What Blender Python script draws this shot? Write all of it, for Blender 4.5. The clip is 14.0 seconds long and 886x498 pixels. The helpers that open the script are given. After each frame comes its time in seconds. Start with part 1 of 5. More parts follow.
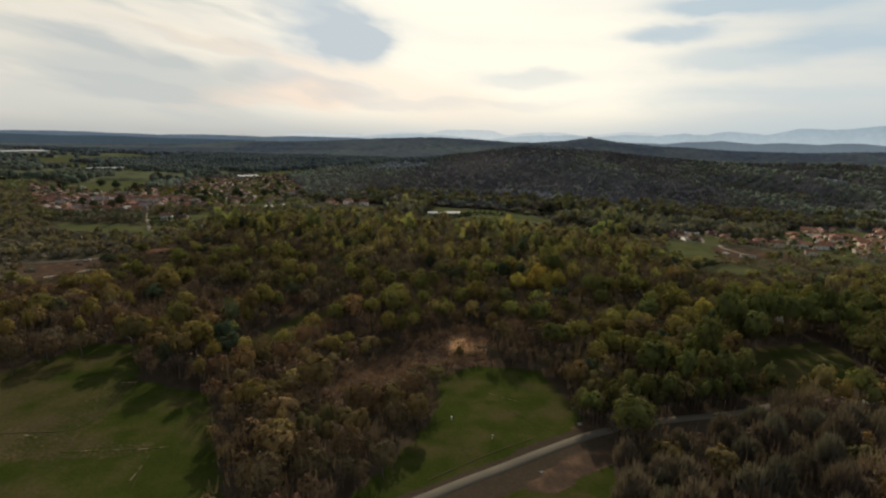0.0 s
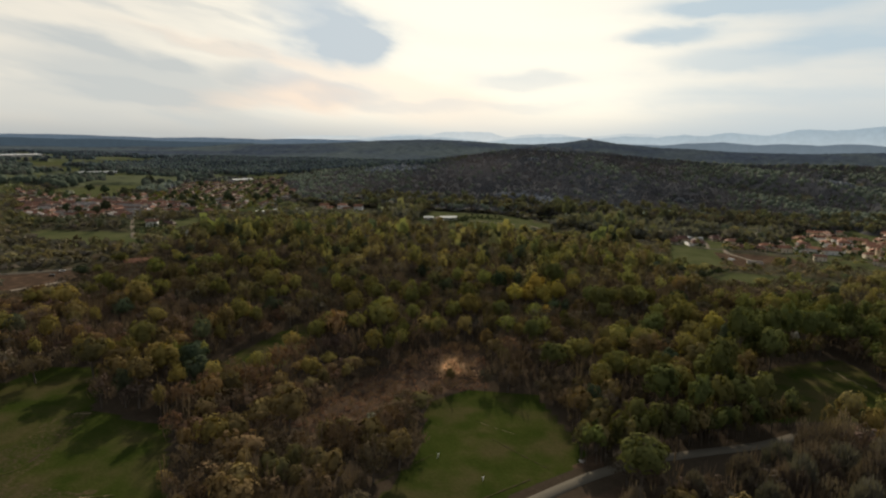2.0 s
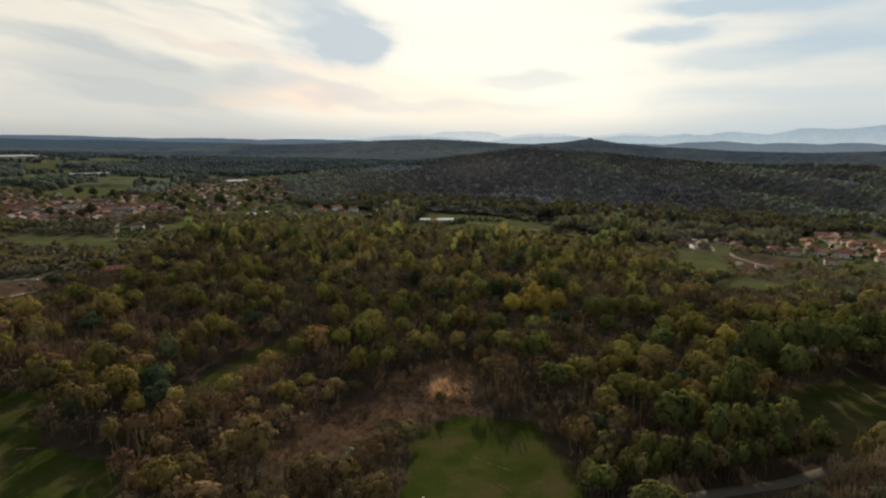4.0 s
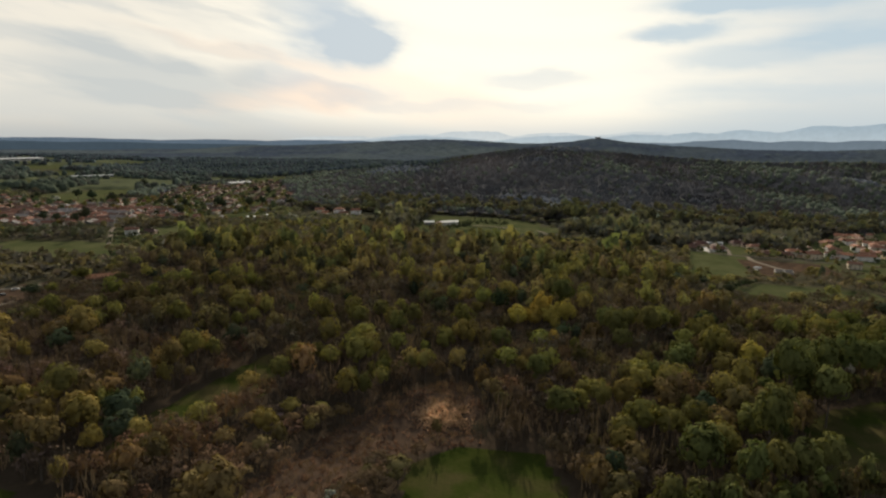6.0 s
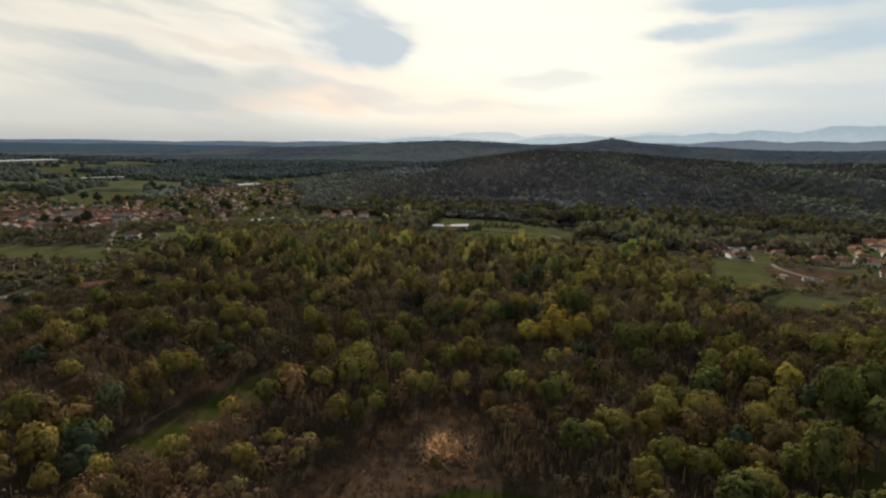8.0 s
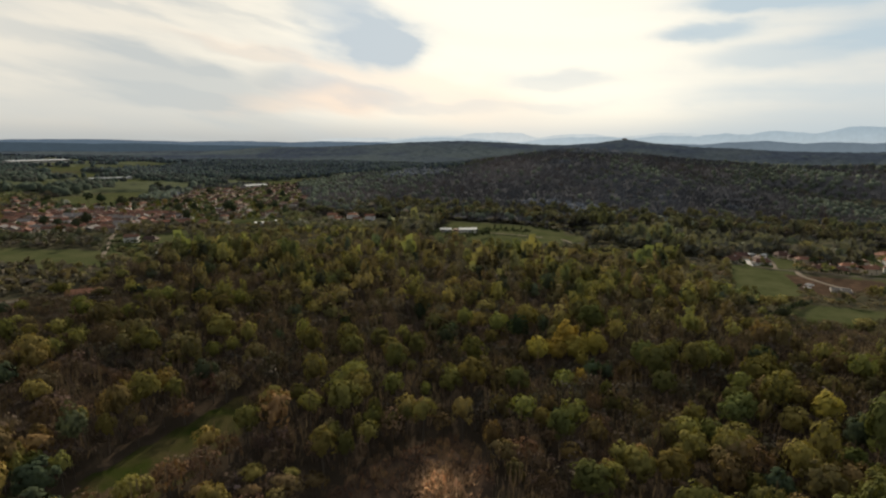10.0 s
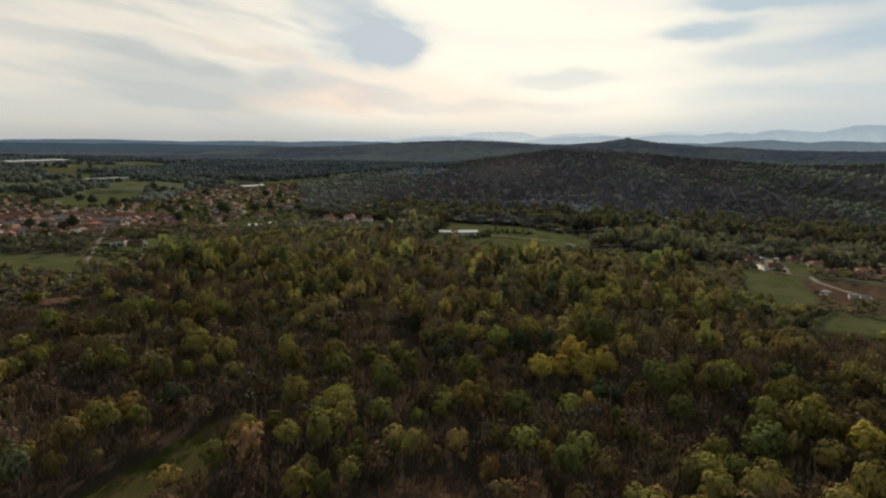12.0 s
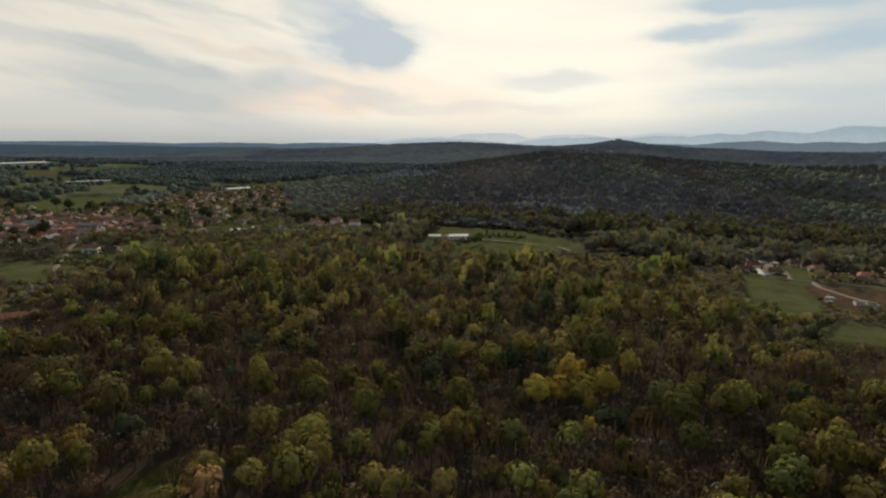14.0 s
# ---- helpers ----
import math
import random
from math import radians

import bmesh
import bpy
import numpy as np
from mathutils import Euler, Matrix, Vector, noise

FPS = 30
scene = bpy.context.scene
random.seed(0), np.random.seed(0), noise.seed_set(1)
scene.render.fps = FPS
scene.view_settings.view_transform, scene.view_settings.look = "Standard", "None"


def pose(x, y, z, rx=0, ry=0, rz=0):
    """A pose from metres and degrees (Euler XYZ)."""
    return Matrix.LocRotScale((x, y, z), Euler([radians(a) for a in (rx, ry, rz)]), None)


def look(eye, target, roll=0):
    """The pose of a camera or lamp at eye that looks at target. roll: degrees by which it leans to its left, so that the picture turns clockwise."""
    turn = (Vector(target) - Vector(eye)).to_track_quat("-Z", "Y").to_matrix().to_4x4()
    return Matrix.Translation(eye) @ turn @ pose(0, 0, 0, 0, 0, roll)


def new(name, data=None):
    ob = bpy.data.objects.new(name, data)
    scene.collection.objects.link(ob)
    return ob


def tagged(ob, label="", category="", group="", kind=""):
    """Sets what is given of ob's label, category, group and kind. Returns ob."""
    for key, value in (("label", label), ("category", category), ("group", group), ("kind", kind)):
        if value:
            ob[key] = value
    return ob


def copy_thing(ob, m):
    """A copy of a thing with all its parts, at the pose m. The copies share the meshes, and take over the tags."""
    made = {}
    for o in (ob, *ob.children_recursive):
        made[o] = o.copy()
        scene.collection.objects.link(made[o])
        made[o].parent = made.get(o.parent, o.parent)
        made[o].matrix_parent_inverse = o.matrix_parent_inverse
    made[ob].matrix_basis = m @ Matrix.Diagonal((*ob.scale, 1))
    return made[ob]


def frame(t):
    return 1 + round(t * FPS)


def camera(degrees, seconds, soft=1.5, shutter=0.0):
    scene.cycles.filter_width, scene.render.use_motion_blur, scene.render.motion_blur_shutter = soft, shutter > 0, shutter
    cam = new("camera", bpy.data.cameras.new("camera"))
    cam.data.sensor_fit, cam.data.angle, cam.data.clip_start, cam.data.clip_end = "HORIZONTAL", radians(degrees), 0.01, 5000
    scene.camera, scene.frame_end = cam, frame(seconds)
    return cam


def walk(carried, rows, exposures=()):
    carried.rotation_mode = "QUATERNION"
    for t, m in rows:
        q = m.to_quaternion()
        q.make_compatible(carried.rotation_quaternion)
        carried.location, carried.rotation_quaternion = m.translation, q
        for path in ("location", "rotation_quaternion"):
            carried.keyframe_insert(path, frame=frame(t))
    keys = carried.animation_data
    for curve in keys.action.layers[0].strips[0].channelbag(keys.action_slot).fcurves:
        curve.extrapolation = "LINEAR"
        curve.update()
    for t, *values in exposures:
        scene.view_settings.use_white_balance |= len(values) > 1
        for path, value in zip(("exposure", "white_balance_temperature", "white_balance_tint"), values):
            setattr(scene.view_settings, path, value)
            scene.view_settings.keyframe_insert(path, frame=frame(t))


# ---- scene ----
# The flight: one lens, a path over the woods.
cam = camera(76.9, 14.0, soft=2.3)
PATH = [
    (0, (1.975, -3.108, 98.562), (1.599, -1.179, 98.191), 1.0),
    (0.5, (1.869, 2.351, 97.622), (1.49, 4.281, 97.258), 1.1),
    (1, (2.353, 7.814, 98.5), (1.975, 9.744, 98.135), 1.0),
    (1.5, (2.384, 13.412, 99.22), (2.007, 15.342, 98.854), 0.9),
    (2, (2.485, 19.402, 99.483), (2.109, 21.332, 99.119), 0.8),
    (2.5, (2.661, 24.76, 99.587), (2.288, 26.691, 99.223), 0.8),
    (3, (2.662, 30.593, 100.053), (2.288, 32.523, 99.687), 0.7),
    (5.5, (2.411, 59.119, 100.114), (2.02, 61.046, 99.751), 0.4),
    (6, (2.277, 64.913, 100.198), (1.873, 66.837, 99.833), 0.3),
    (6.5, (2.186, 70.365, 100.603), (1.772, 72.287, 100.238), 0.3),
    (7, (2.037, 76.258, 100.654), (1.612, 78.178, 100.29), 0.3),
    (7.5, (1.872, 81.62, 100.854), (1.436, 83.538, 100.491), 0.2),
    (8, (1.534, 87.139, 100.928), (1.086, 89.054, 100.566), 0.2),
    (10.5, (-0.355, 114.287, 101.671), (-0.845, 116.193, 101.311), 0.2),
    (11, (-0.888, 119.774, 101.706), (-1.381, 121.679, 101.348), 0.1),
    (11.5, (-1.312, 125.091, 102.035), (-1.808, 126.994, 101.673), 0.1),
    (12, (-2.098, 130.618, 102.183), (-2.59, 132.522, 101.82), 0.2),
    (12.5, (-2.809, 135.617, 102.268), (-3.295, 137.523, 101.907), 0.2),
    (13, (-3.773, 141.385, 102.304), (-4.251, 143.293, 101.943), 0.1),
    (13.5, (-4.576, 146.421, 102.225), (-5.047, 148.33, 101.863), 0.1),
    (14, (-5.633, 151.731, 102.023), (-6.095, 153.644, 101.665), 0.1),
]
walk(cam, [(t, look(eye, target, roll)) for t, eye, target, roll in PATH], [(0, -0.02), (3, 0.05), (8, 0.07), (11, 0.0), (14, -0.07)])

# ---- light ----
SUN_AZ, SUN_EL = -9.0, 26.0      # degrees from +y towards +x, and above the horizon
sun_way = Vector((math.sin(radians(SUN_AZ)) * math.cos(radians(SUN_EL)), math.cos(radians(SUN_AZ)) * math.cos(radians(SUN_EL)), math.sin(radians(SUN_EL))))
lamp = bpy.data.lights.new("sun", "SUN")
lamp.energy, lamp.angle, lamp.color = 5.0, radians(1.5), (1.0, 0.87, 0.69)
sun = new("sun", lamp)
sun.matrix_world = Matrix.Translation((0, 0, 600)) @ (-sun_way).to_track_quat("-Z", "Y").to_matrix().to_4x4()


class Graph:
    """Short calls for a node tree."""

    def __init__(self, tree):
        self.tree, self.nodes, self.links = tree, tree.nodes, tree.links
        tree.nodes.clear()

    def node(self, kind):
        return self.nodes.new(kind)

    def put(self, socket, value):
        if isinstance(value, bpy.types.NodeSocket):
            self.links.new(value, socket)
        elif value is not None:
            socket.default_value = (*value, 1.0) if isinstance(value, tuple) and len(value) == 3 and socket.type == "RGBA" else value

    def attribute(self, name):
        n = self.node("ShaderNodeAttribute")
        n.attribute_name = name
        return n.outputs["Color"]

    def math(self, op, a, b=None, c=None, clamp=False):
        n = self.node("ShaderNodeMath")
        n.operation, n.use_clamp = op, clamp
        for s, v in zip(n.inputs, (a, b, c)):
            self.put(s, v)
        return n.outputs[0]

    def mix(self, factor, a, b, blend="MIX"):
        n = self.node("ShaderNodeMix")
        n.data_type, n.blend_type = "RGBA", blend
        for s, v in ((n.inputs[0], factor), (n.inputs[6], a), (n.inputs[7], b)):
            self.put(s, v)
        return n.outputs[2]

    def noise(self, vector, scale, detail=3.0, rough=0.55):
        n = self.node("ShaderNodeTexNoise")
        self.put(n.inputs["Vector"], vector)
        n.inputs["Scale"].default_value, n.inputs["Detail"].default_value, n.inputs["Roughness"].default_value = scale, detail, rough
        return n.outputs["Fac"]

    def ramp(self, value, low, high):
        n = self.node("ShaderNodeMapRange")
        n.interpolation_type = "SMOOTHSTEP"
        for s, v in zip(n.inputs, (value, low, high, 0.0, 1.0)):
            self.put(s, v)
        return n.outputs[0]

    def vector(self, x, y, z=0.0):
        n = self.node("ShaderNodeCombineXYZ")
        for s, v in zip(n.inputs, (x, y, z)):
            self.put(s, v)
        return n.outputs[0]


def build_sky():
    """A bright, thin overcast with grey-blue clouds before the sun."""
    world = bpy.data.worlds.new("sky")
    scene.world = world
    world.use_nodes = True
    g = Graph(world.node_tree)
    way = g.node("ShaderNodeTexCoord").outputs["Generated"]
    split = g.node("ShaderNodeSeparateXYZ")
    g.put(split.inputs[0], way)
    az = g.math("MULTIPLY", g.math("ARCTAN2", split.outputs[0], split.outputs[1]), 57.296)
    el = g.math("MULTIPLY", g.math("ARCSINE", split.outputs[2]), 57.296)
    up = g.math("MAXIMUM", el, 0.0)
    # wind-drawn wisps: long across, thin in height, leaning a little
    lean = g.math("ADD", up, g.math("MULTIPLY_ADD", az, 0.05, g.math("MULTIPLY", g.math("MINIMUM", g.math("ADD", az, 12.0), 0.0), 0.12)))
    wisps = g.noise(g.vector(g.math("MULTIPLY", az, 0.055), g.math("MULTIPLY", lean, 0.34), 2.0), 1.0, 5.0, 0.55)
    fine = g.noise(g.vector(g.math("MULTIPLY", az, 0.16), g.math("MULTIPLY", lean, 0.42), 7.0), 1.0, 5.0, 0.5)
    wa = g.math("ADD", az, g.math("MULTIPLY", g.math("SUBTRACT", fine, 0.5), 7.0))
    we = g.math("ADD", up, g.math("MULTIPLY", g.math("SUBTRACT", fine, 0.5), 2.6))

    def cloud(a, e, wide, high, weight, slope=0.0):
        p = g.math("POWER", g.math("DIVIDE", g.math("SUBTRACT", wa, a), wide), 2.0)
        q = g.math("POWER", g.math("DIVIDE", g.math("SUBTRACT", g.math("MULTIPLY_ADD", g.math("SUBTRACT", wa, a), slope, we), e), high), 2.0)
        return g.math("MULTIPLY", g.ramp(g.math("EXPONENT", g.math("MULTIPLY", g.math("ADD", p, q), -1.0)), 0.06, 0.85), weight)

    grey = 0.0
    for row in CLOUDS:
        grey = g.math("ADD", grey, cloud(*row))
    side = g.math("ABSOLUTE", g.math("ADD", az, 6.0))
    away = g.ramp(side, 8.0, 42.0)                       # the veil thins out to both sides of the sun
    veil = g.math("MULTIPLY", g.ramp(wisps, 0.42, 0.68), g.math("MULTIPLY_ADD", away, 0.45, 0.12))
    grey = g.math("MINIMUM", g.math("ADD", grey, veil), 0.95)
    low = g.math("SUBTRACT", 1.0, g.ramp(up, 0.0, 5.5))  # warmer, dimmer air near the horizon
    clear = g.mix(away, (1.05, 0.99, 0.84), (0.84, 0.785, 0.675))
    clear = g.mix(g.math("MULTIPLY", low, g.math("MULTIPLY_ADD", away, 0.25, 0.5)), clear, (0.70, 0.655, 0.575))
    haze = g.mix(g.ramp(az, -4.0, -34.0), (0.62, 0.655, 0.655), (0.47, 0.49, 0.485))
    haze = g.mix(g.ramp(az, -4.0, 14.0), haze, (0.50, 0.575, 0.615))
    east = g.ramp(az, 2.0, 26.0)                         # cooler, bluer air away from the sun
    clear = g.mix(g.math("MULTIPLY", east, 0.75), clear, (0.66, 0.69, 0.68))
    clear = g.mix(g.math("SUBTRACT", 1.0, g.ramp(up, 0.2, g.math("MULTIPLY_ADD", east, 3.0, 3.4))), clear, haze)
    for row in ((-17.0, 5.2, 13.0, 2.4, 0.40, 0.14), (-25.0, 4.7, 6.0, 1.5, 0.75, 0.10), (-33.0, 3.9, 6.0, 0.9, 0.7), (-31.0, 8.4, 9.0, 0.8, 0.4, 0.16)):      # peach light below the clouds
        clear = g.mix(cloud(*row), clear, (0.98, 0.77, 0.60))
    shade = g.mix(g.ramp(az, -25.0, -32.0), (0.52, 0.59, 0.64), (0.55, 0.575, 0.565))
    shade = g.mix(g.ramp(az, 2.0, 9.0), shade, (0.50, 0.60, 0.66))
    sky = g.mix(grey, clear, shade)
    high = g.ramp(up, 14.0, 60.0)
    sky = g.mix(high, sky, (0.72, 0.76, 0.80))
    behind = g.ramp(side, 48.0, 105.0)
    sky = g.mix(g.math("MULTIPLY", behind, 0.9), sky, (0.255, 0.28, 0.31))
    nishita = g.node("ShaderNodeTexSky")
    nishita.sky_type, nishita.sun_disc = "NISHITA", False
    nishita.sun_elevation, nishita.sun_rotation = radians(SUN_EL), radians(SUN_AZ)
    thin, blue, both, out = g.node("ShaderNodeBackground"), g.node("ShaderNodeBackground"), g.node("ShaderNodeAddShader"), g.node("ShaderNodeOutputWorld")
    g.put(thin.inputs[0], sky)
    g.put(blue.inputs[0], nishita.outputs[0])
    thin.inputs[1].default_value, blue.inputs[1].default_value = SKY_CLOUDS, SKY_BLUE
    g.put(both.inputs[0], thin.outputs[0])
    g.put(both.inputs[1], blue.outputs[0])
    g.put(out.inputs[0], both.outputs[0])


SKY_CLOUDS, SKY_BLUE = 1.0, 0.002
CLOUDS = [  # azimuth, height, half width, half height in degrees, weight
    (-21.0, 9.8, 4.9, 2.5, 0.97), (-18.8, 9.2, 2.6, 1.9, 0.5), (-25.5, 12.9, 4.5, 1.5, 0.60, 0.10), (-35.0, 12.0, 8.0, 0.5, 0.30, 0.16), (-45.0, 11.6, 7.0, 0.5, 0.45, 0.12),
    (-34.0, 8.6, 8.0, 0.8, 0.30, 0.16), (-28.5, 6.3, 4.2, 1.1, 0.50, 0.06), (-39.0, 5.6, 11.0, 1.9, 0.80, 0.06), (-47.0, 8.6, 8.0, 1.0, 0.55, 0.10), (-21.0, 5.0, 4.2, 1.1, 0.42, 0.14),
    (-3.0, 6.4, 6.0, 0.9, 0.36, -0.03), (-4.0, 3.7, 5.0, 0.5, 0.22), (10.0, 10.1, 4.6, 0.8, 0.85), (17.0, 8.0, 9.0, 1.2, 0.60, -0.06), (13.0, 12.2, 6.0, 0.9, 0.55),
    (21.0, 12.4, 10.0, 1.6, 0.75), (25.0, 9.4, 6.0, 1.4, 0.55), (19.0, 4.6, 12.0, 1.0, 0.35), (-43.0, 3.0, 16.0, 1.6, 0.55, 0.04), (-15.0, 3.6, 6.0, 0.5, 0.25),
]
build_sky()

# ---- materials ----
MATERIALS = {}


def material(name, build):
    m = bpy.data.materials.new(name)
    m.use_nodes = True
    g = Graph(m.node_tree)
    out = g.node("ShaderNodeOutputMaterial")
    g.put(out.inputs[0], build(g))
    MATERIALS[name] = m
    return m


def surface(g, colour, rough=0.8, metal=0.0, gloss=0.3, bump=None, depth=0.05):
    n = g.node("ShaderNodeBsdfPrincipled")
    g.put(n.inputs["Base Color"], colour)
    g.put(n.inputs["Roughness"], rough)
    g.put(n.inputs["Metallic"], metal)
    g.put(n.inputs["Specular IOR Level"], gloss)
    if bump is not None:
        b = g.node("ShaderNodeBump")
        b.inputs["Distance"].default_value, b.inputs["Strength"].default_value = depth, 0.7
        g.put(b.inputs["Height"], bump)
        g.put(n.inputs["Normal"], b.outputs[0])
    return n.outputs[0]


def place_of(g):
    return g.node("ShaderNodeNewGeometry").outputs["Position"]


def chance(g):
    return g.node("ShaderNodeObjectInfo").outputs["Random"]


def tinted(g, colour, low, high, factor):
    """A colour made darker or lighter by a factor from 0 to 1."""
    f = g.math("MULTIPLY_ADD", factor, high - low, low)
    return g.mix(1.0, colour, g.vector(f, f, f), "MULTIPLY")


def leaf_look(g):
    tint = g.attribute("tint")
    at = place_of(g)
    colour = tinted(g, tint, 0.75, 1.25, g.noise(at, 0.9, 2.0))
    colour = tinted(g, colour, 0.75, 1.25, g.noise(at, 0.09, 2.0))
    colour = tinted(g, colour, 0.72, 1.22, chance(g))
    colour = g.mix(1.0, colour, g.mix(g.math("FRACT", g.math("MULTIPLY", chance(g), 7.7)), (1.12, 0.99, 0.95), (0.90, 1.02, 0.98)), "MULTIPLY")
    front, back, mixed = g.node("ShaderNodeBsdfDiffuse"), g.node("ShaderNodeBsdfTranslucent"), g.node("ShaderNodeMixShader")
    g.put(front.inputs[0], colour)
    g.put(back.inputs[0], g.mix(1.0, colour, (1.1, 1.15, 0.7), "MULTIPLY"))
    mixed.inputs[0].default_value = 0.20
    g.put(mixed.inputs[1], front.outputs[0])
    g.put(mixed.inputs[2], back.outputs[0])
    return mixed.outputs[0]


def dry_grass_look(g):
    """Dead, papery stalks that let much of the low sun through."""
    colour = tinted(g, g.attribute("tint"), 0.75, 1.2, g.noise(place_of(g), 1.6, 3.0))
    front, back, mixed = g.node("ShaderNodeBsdfDiffuse"), g.node("ShaderNodeBsdfTranslucent"), g.node("ShaderNodeMixShader")
    g.put(front.inputs[0], colour)
    g.put(back.inputs[0], colour)
    mixed.inputs[0].default_value = 0.55
    g.put(mixed.inputs[1], front.outputs[0])
    g.put(mixed.inputs[2], back.outputs[0])
    return mixed.outputs[0]


def canopy_look(g):
    """Crowns seen from far off: matt, twiggy, mottled."""
    at = place_of(g)
    twigs = g.noise(at, 0.55, 4.0, 0.7)
    colour = tinted(g, g.attribute("tint"), 0.82, 1.18, twigs)
    colour = tinted(g, colour, 0.8, 1.2, g.noise(at, 0.012, 3.0))
    return surface(g, colour, 1.0, gloss=0.0, bump=twigs, depth=0.3)


def bark_look(g):
    at = place_of(g)
    grain = g.noise(at, 3.0, 4.0)
    return surface(g, g.mix(grain, (0.045, 0.036, 0.028), (0.15, 0.12, 0.09)), 0.9, bump=grain, depth=0.04)


def ground_look(g):
    cover = g.attribute("cover")
    split = g.node("ShaderNodeSeparateColor")
    g.put(split.inputs[0], cover)
    at = place_of(g)
    wide, mid, small = g.noise(at, 0.012, 4.0), g.noise(at, 0.07, 5.0), g.noise(at, 0.9, 4.0)
    litter = g.mix(mid, (0.028, 0.022, 0.016), (0.050, 0.038, 0.026))
    litter = g.mix(g.attribute("far_tone"), litter, g.mix(mid, (0.044, 0.043, 0.027), (0.070, 0.063, 0.040)))
    meadow = g.mix(g.ramp(mid, 0.3, 0.72), (0.020, 0.028, 0.006), (0.033, 0.038, 0.010))
    meadow = g.mix(g.math("MULTIPLY", g.ramp(g.math("ADD", wide, g.math("MULTIPLY", g.math("SUBTRACT", mid, 0.5), 0.7)), 0.42, 0.68), 0.62), meadow, (0.052, 0.039, 0.021))
    dry = g.mix(g.ramp(g.noise(at, 0.16, 6.0), 0.42, 0.75), (0.046, 0.032, 0.023), (0.092, 0.060, 0.039))
    track = g.mix(mid, (0.11, 0.085, 0.055), (0.24, 0.19, 0.13))
    ragged = g.math("MULTIPLY", g.math("SUBTRACT", small, 0.5), 0.5)

    def edge(channel):
        return g.ramp(g.math("ADD", channel, ragged), 0.32, 0.62)

    # far grass is coloured lighter; near meadows are darkened for lens vignetting
    far_tone = g.mix(g.ramp(mid, 0.3, 0.7), (0.043, 0.051, 0.021), (0.068, 0.071, 0.033))
    meadow = g.mix(g.attribute("far_tone"), meadow, far_tone)
    colour = g.mix(edge(split.outputs[0]), litter, meadow)
    colour = g.mix(edge(split.outputs[1]), colour, dry)
    colour = g.mix(edge(split.outputs[2]), colour, track)
    colour = tinted(g, colour, 0.7, 1.3, small)
    return surface(g, colour, 1.0, gloss=0.0, bump=small, depth=0.25)


def asphalt_look(g):
    at = place_of(g)
    return surface(g, tinted(g, g.mix(g.noise(at, 0.12, 4.0), (0.072, 0.064, 0.051), (0.108, 0.096, 0.075)), 0.85, 1.15, g.noise(at, 4.0)), 1.0, gloss=0.0, bump=g.noise(at, 12.0), depth=0.01)


def gravel_look(g):
    at = place_of(g)
    return surface(g, tinted(g, g.mix(g.noise(at, 0.1, 4.0), (0.125, 0.105, 0.082), (0.225, 0.19, 0.15)), 0.8, 1.2, g.noise(at, 3.0)), 1.0, gloss=0.0, bump=g.noise(at, 9.0), depth=0.02)


def tile_look(g):
    at = place_of(g)
    r = chance(g)
    colour = g.mix(r, (0.125, 0.060, 0.040), (0.270, 0.128, 0.078))
    colour = g.mix(g.math("MULTIPLY", g.ramp(g.math("FRACT", g.math("MULTIPLY", r, 7.3)), 0.75, 0.9), 0.8), colour, (0.10, 0.062, 0.045))
    return surface(g, tinted(g, colour, 0.6, 1.3, g.noise(at, 0.9, 4.0)), 0.85, gloss=0.1, bump=g.noise(at, 5.0), depth=0.03)


def dark_tile_look(g):
    at = place_of(g)
    return surface(g, tinted(g, g.mix(chance(g), (0.05, 0.03, 0.025), (0.11, 0.055, 0.04)), 0.7, 1.3, g.noise(at, 0.9, 4.0)), 0.8, gloss=0.1, bump=g.noise(at, 5.0), depth=0.03)


def old_tile_look(g):
    at = place_of(g)
    r = chance(g)
    colour = g.mix(r, (0.085, 0.056, 0.045), (0.195, 0.090, 0.060))
    colour = g.mix(g.ramp(g.math("FRACT", g.math("MULTIPLY", r, 9.1)), 0.78, 0.86), colour, (0.17, 0.155, 0.145))
    return surface(g, tinted(g, colour, 0.65, 1.3, g.noise(at, 0.9, 4.0)), 0.9, gloss=0.05, bump=g.noise(at, 5.0), depth=0.03)


def plaster_look(g):
    at = place_of(g)
    r = chance(g)
    colour = g.mix(r, (0.70, 0.62, 0.48), (0.62, 0.46, 0.30))
    colour = g.mix(g.ramp(g.math("FRACT", g.math("MULTIPLY", r, 5.7)), 0.6, 0.7), colour, (0.78, 0.75, 0.70))
    return surface(g, tinted(g, colour, 0.75, 1.1, g.noise(at, 0.5, 4.0)), 0.9, bump=g.noise(at, 6.0), depth=0.01)


def old_plaster_look(g):
    at = place_of(g)
    colour = g.mix(g.ramp(chance(g), 0.5, 0.95), (0.34, 0.305, 0.255), (0.66, 0.62, 0.54))
    return surface(g, tinted(g, colour, 0.75, 1.2, g.noise(at, 0.6, 4.0)), 0.95, gloss=0.05, bump=g.noise(at, 6.0), depth=0.01)


def plain_look(colour, rough=0.6, metal=0.0, scale=1.5, spread=0.25, gloss=0.4):
    def build(g):
        return surface(g, tinted(g, colour, 1 - spread, 1 + spread, g.noise(place_of(g), scale, 4.0)), rough, metal, gloss)
    return build


def worn_look(colour):
    """A worn line in the grass, broken by growth."""
    def build(g):
        at = place_of(g)
        grass = g.mix(g.noise(at, 0.4), (0.024, 0.029, 0.009), (0.044, 0.042, 0.014))
        return surface(g, g.mix(g.ramp(g.noise(at, 0.35, 5.0, 0.65), 0.46, 0.60), grass, colour), 1.0, gloss=0.0)
    return build


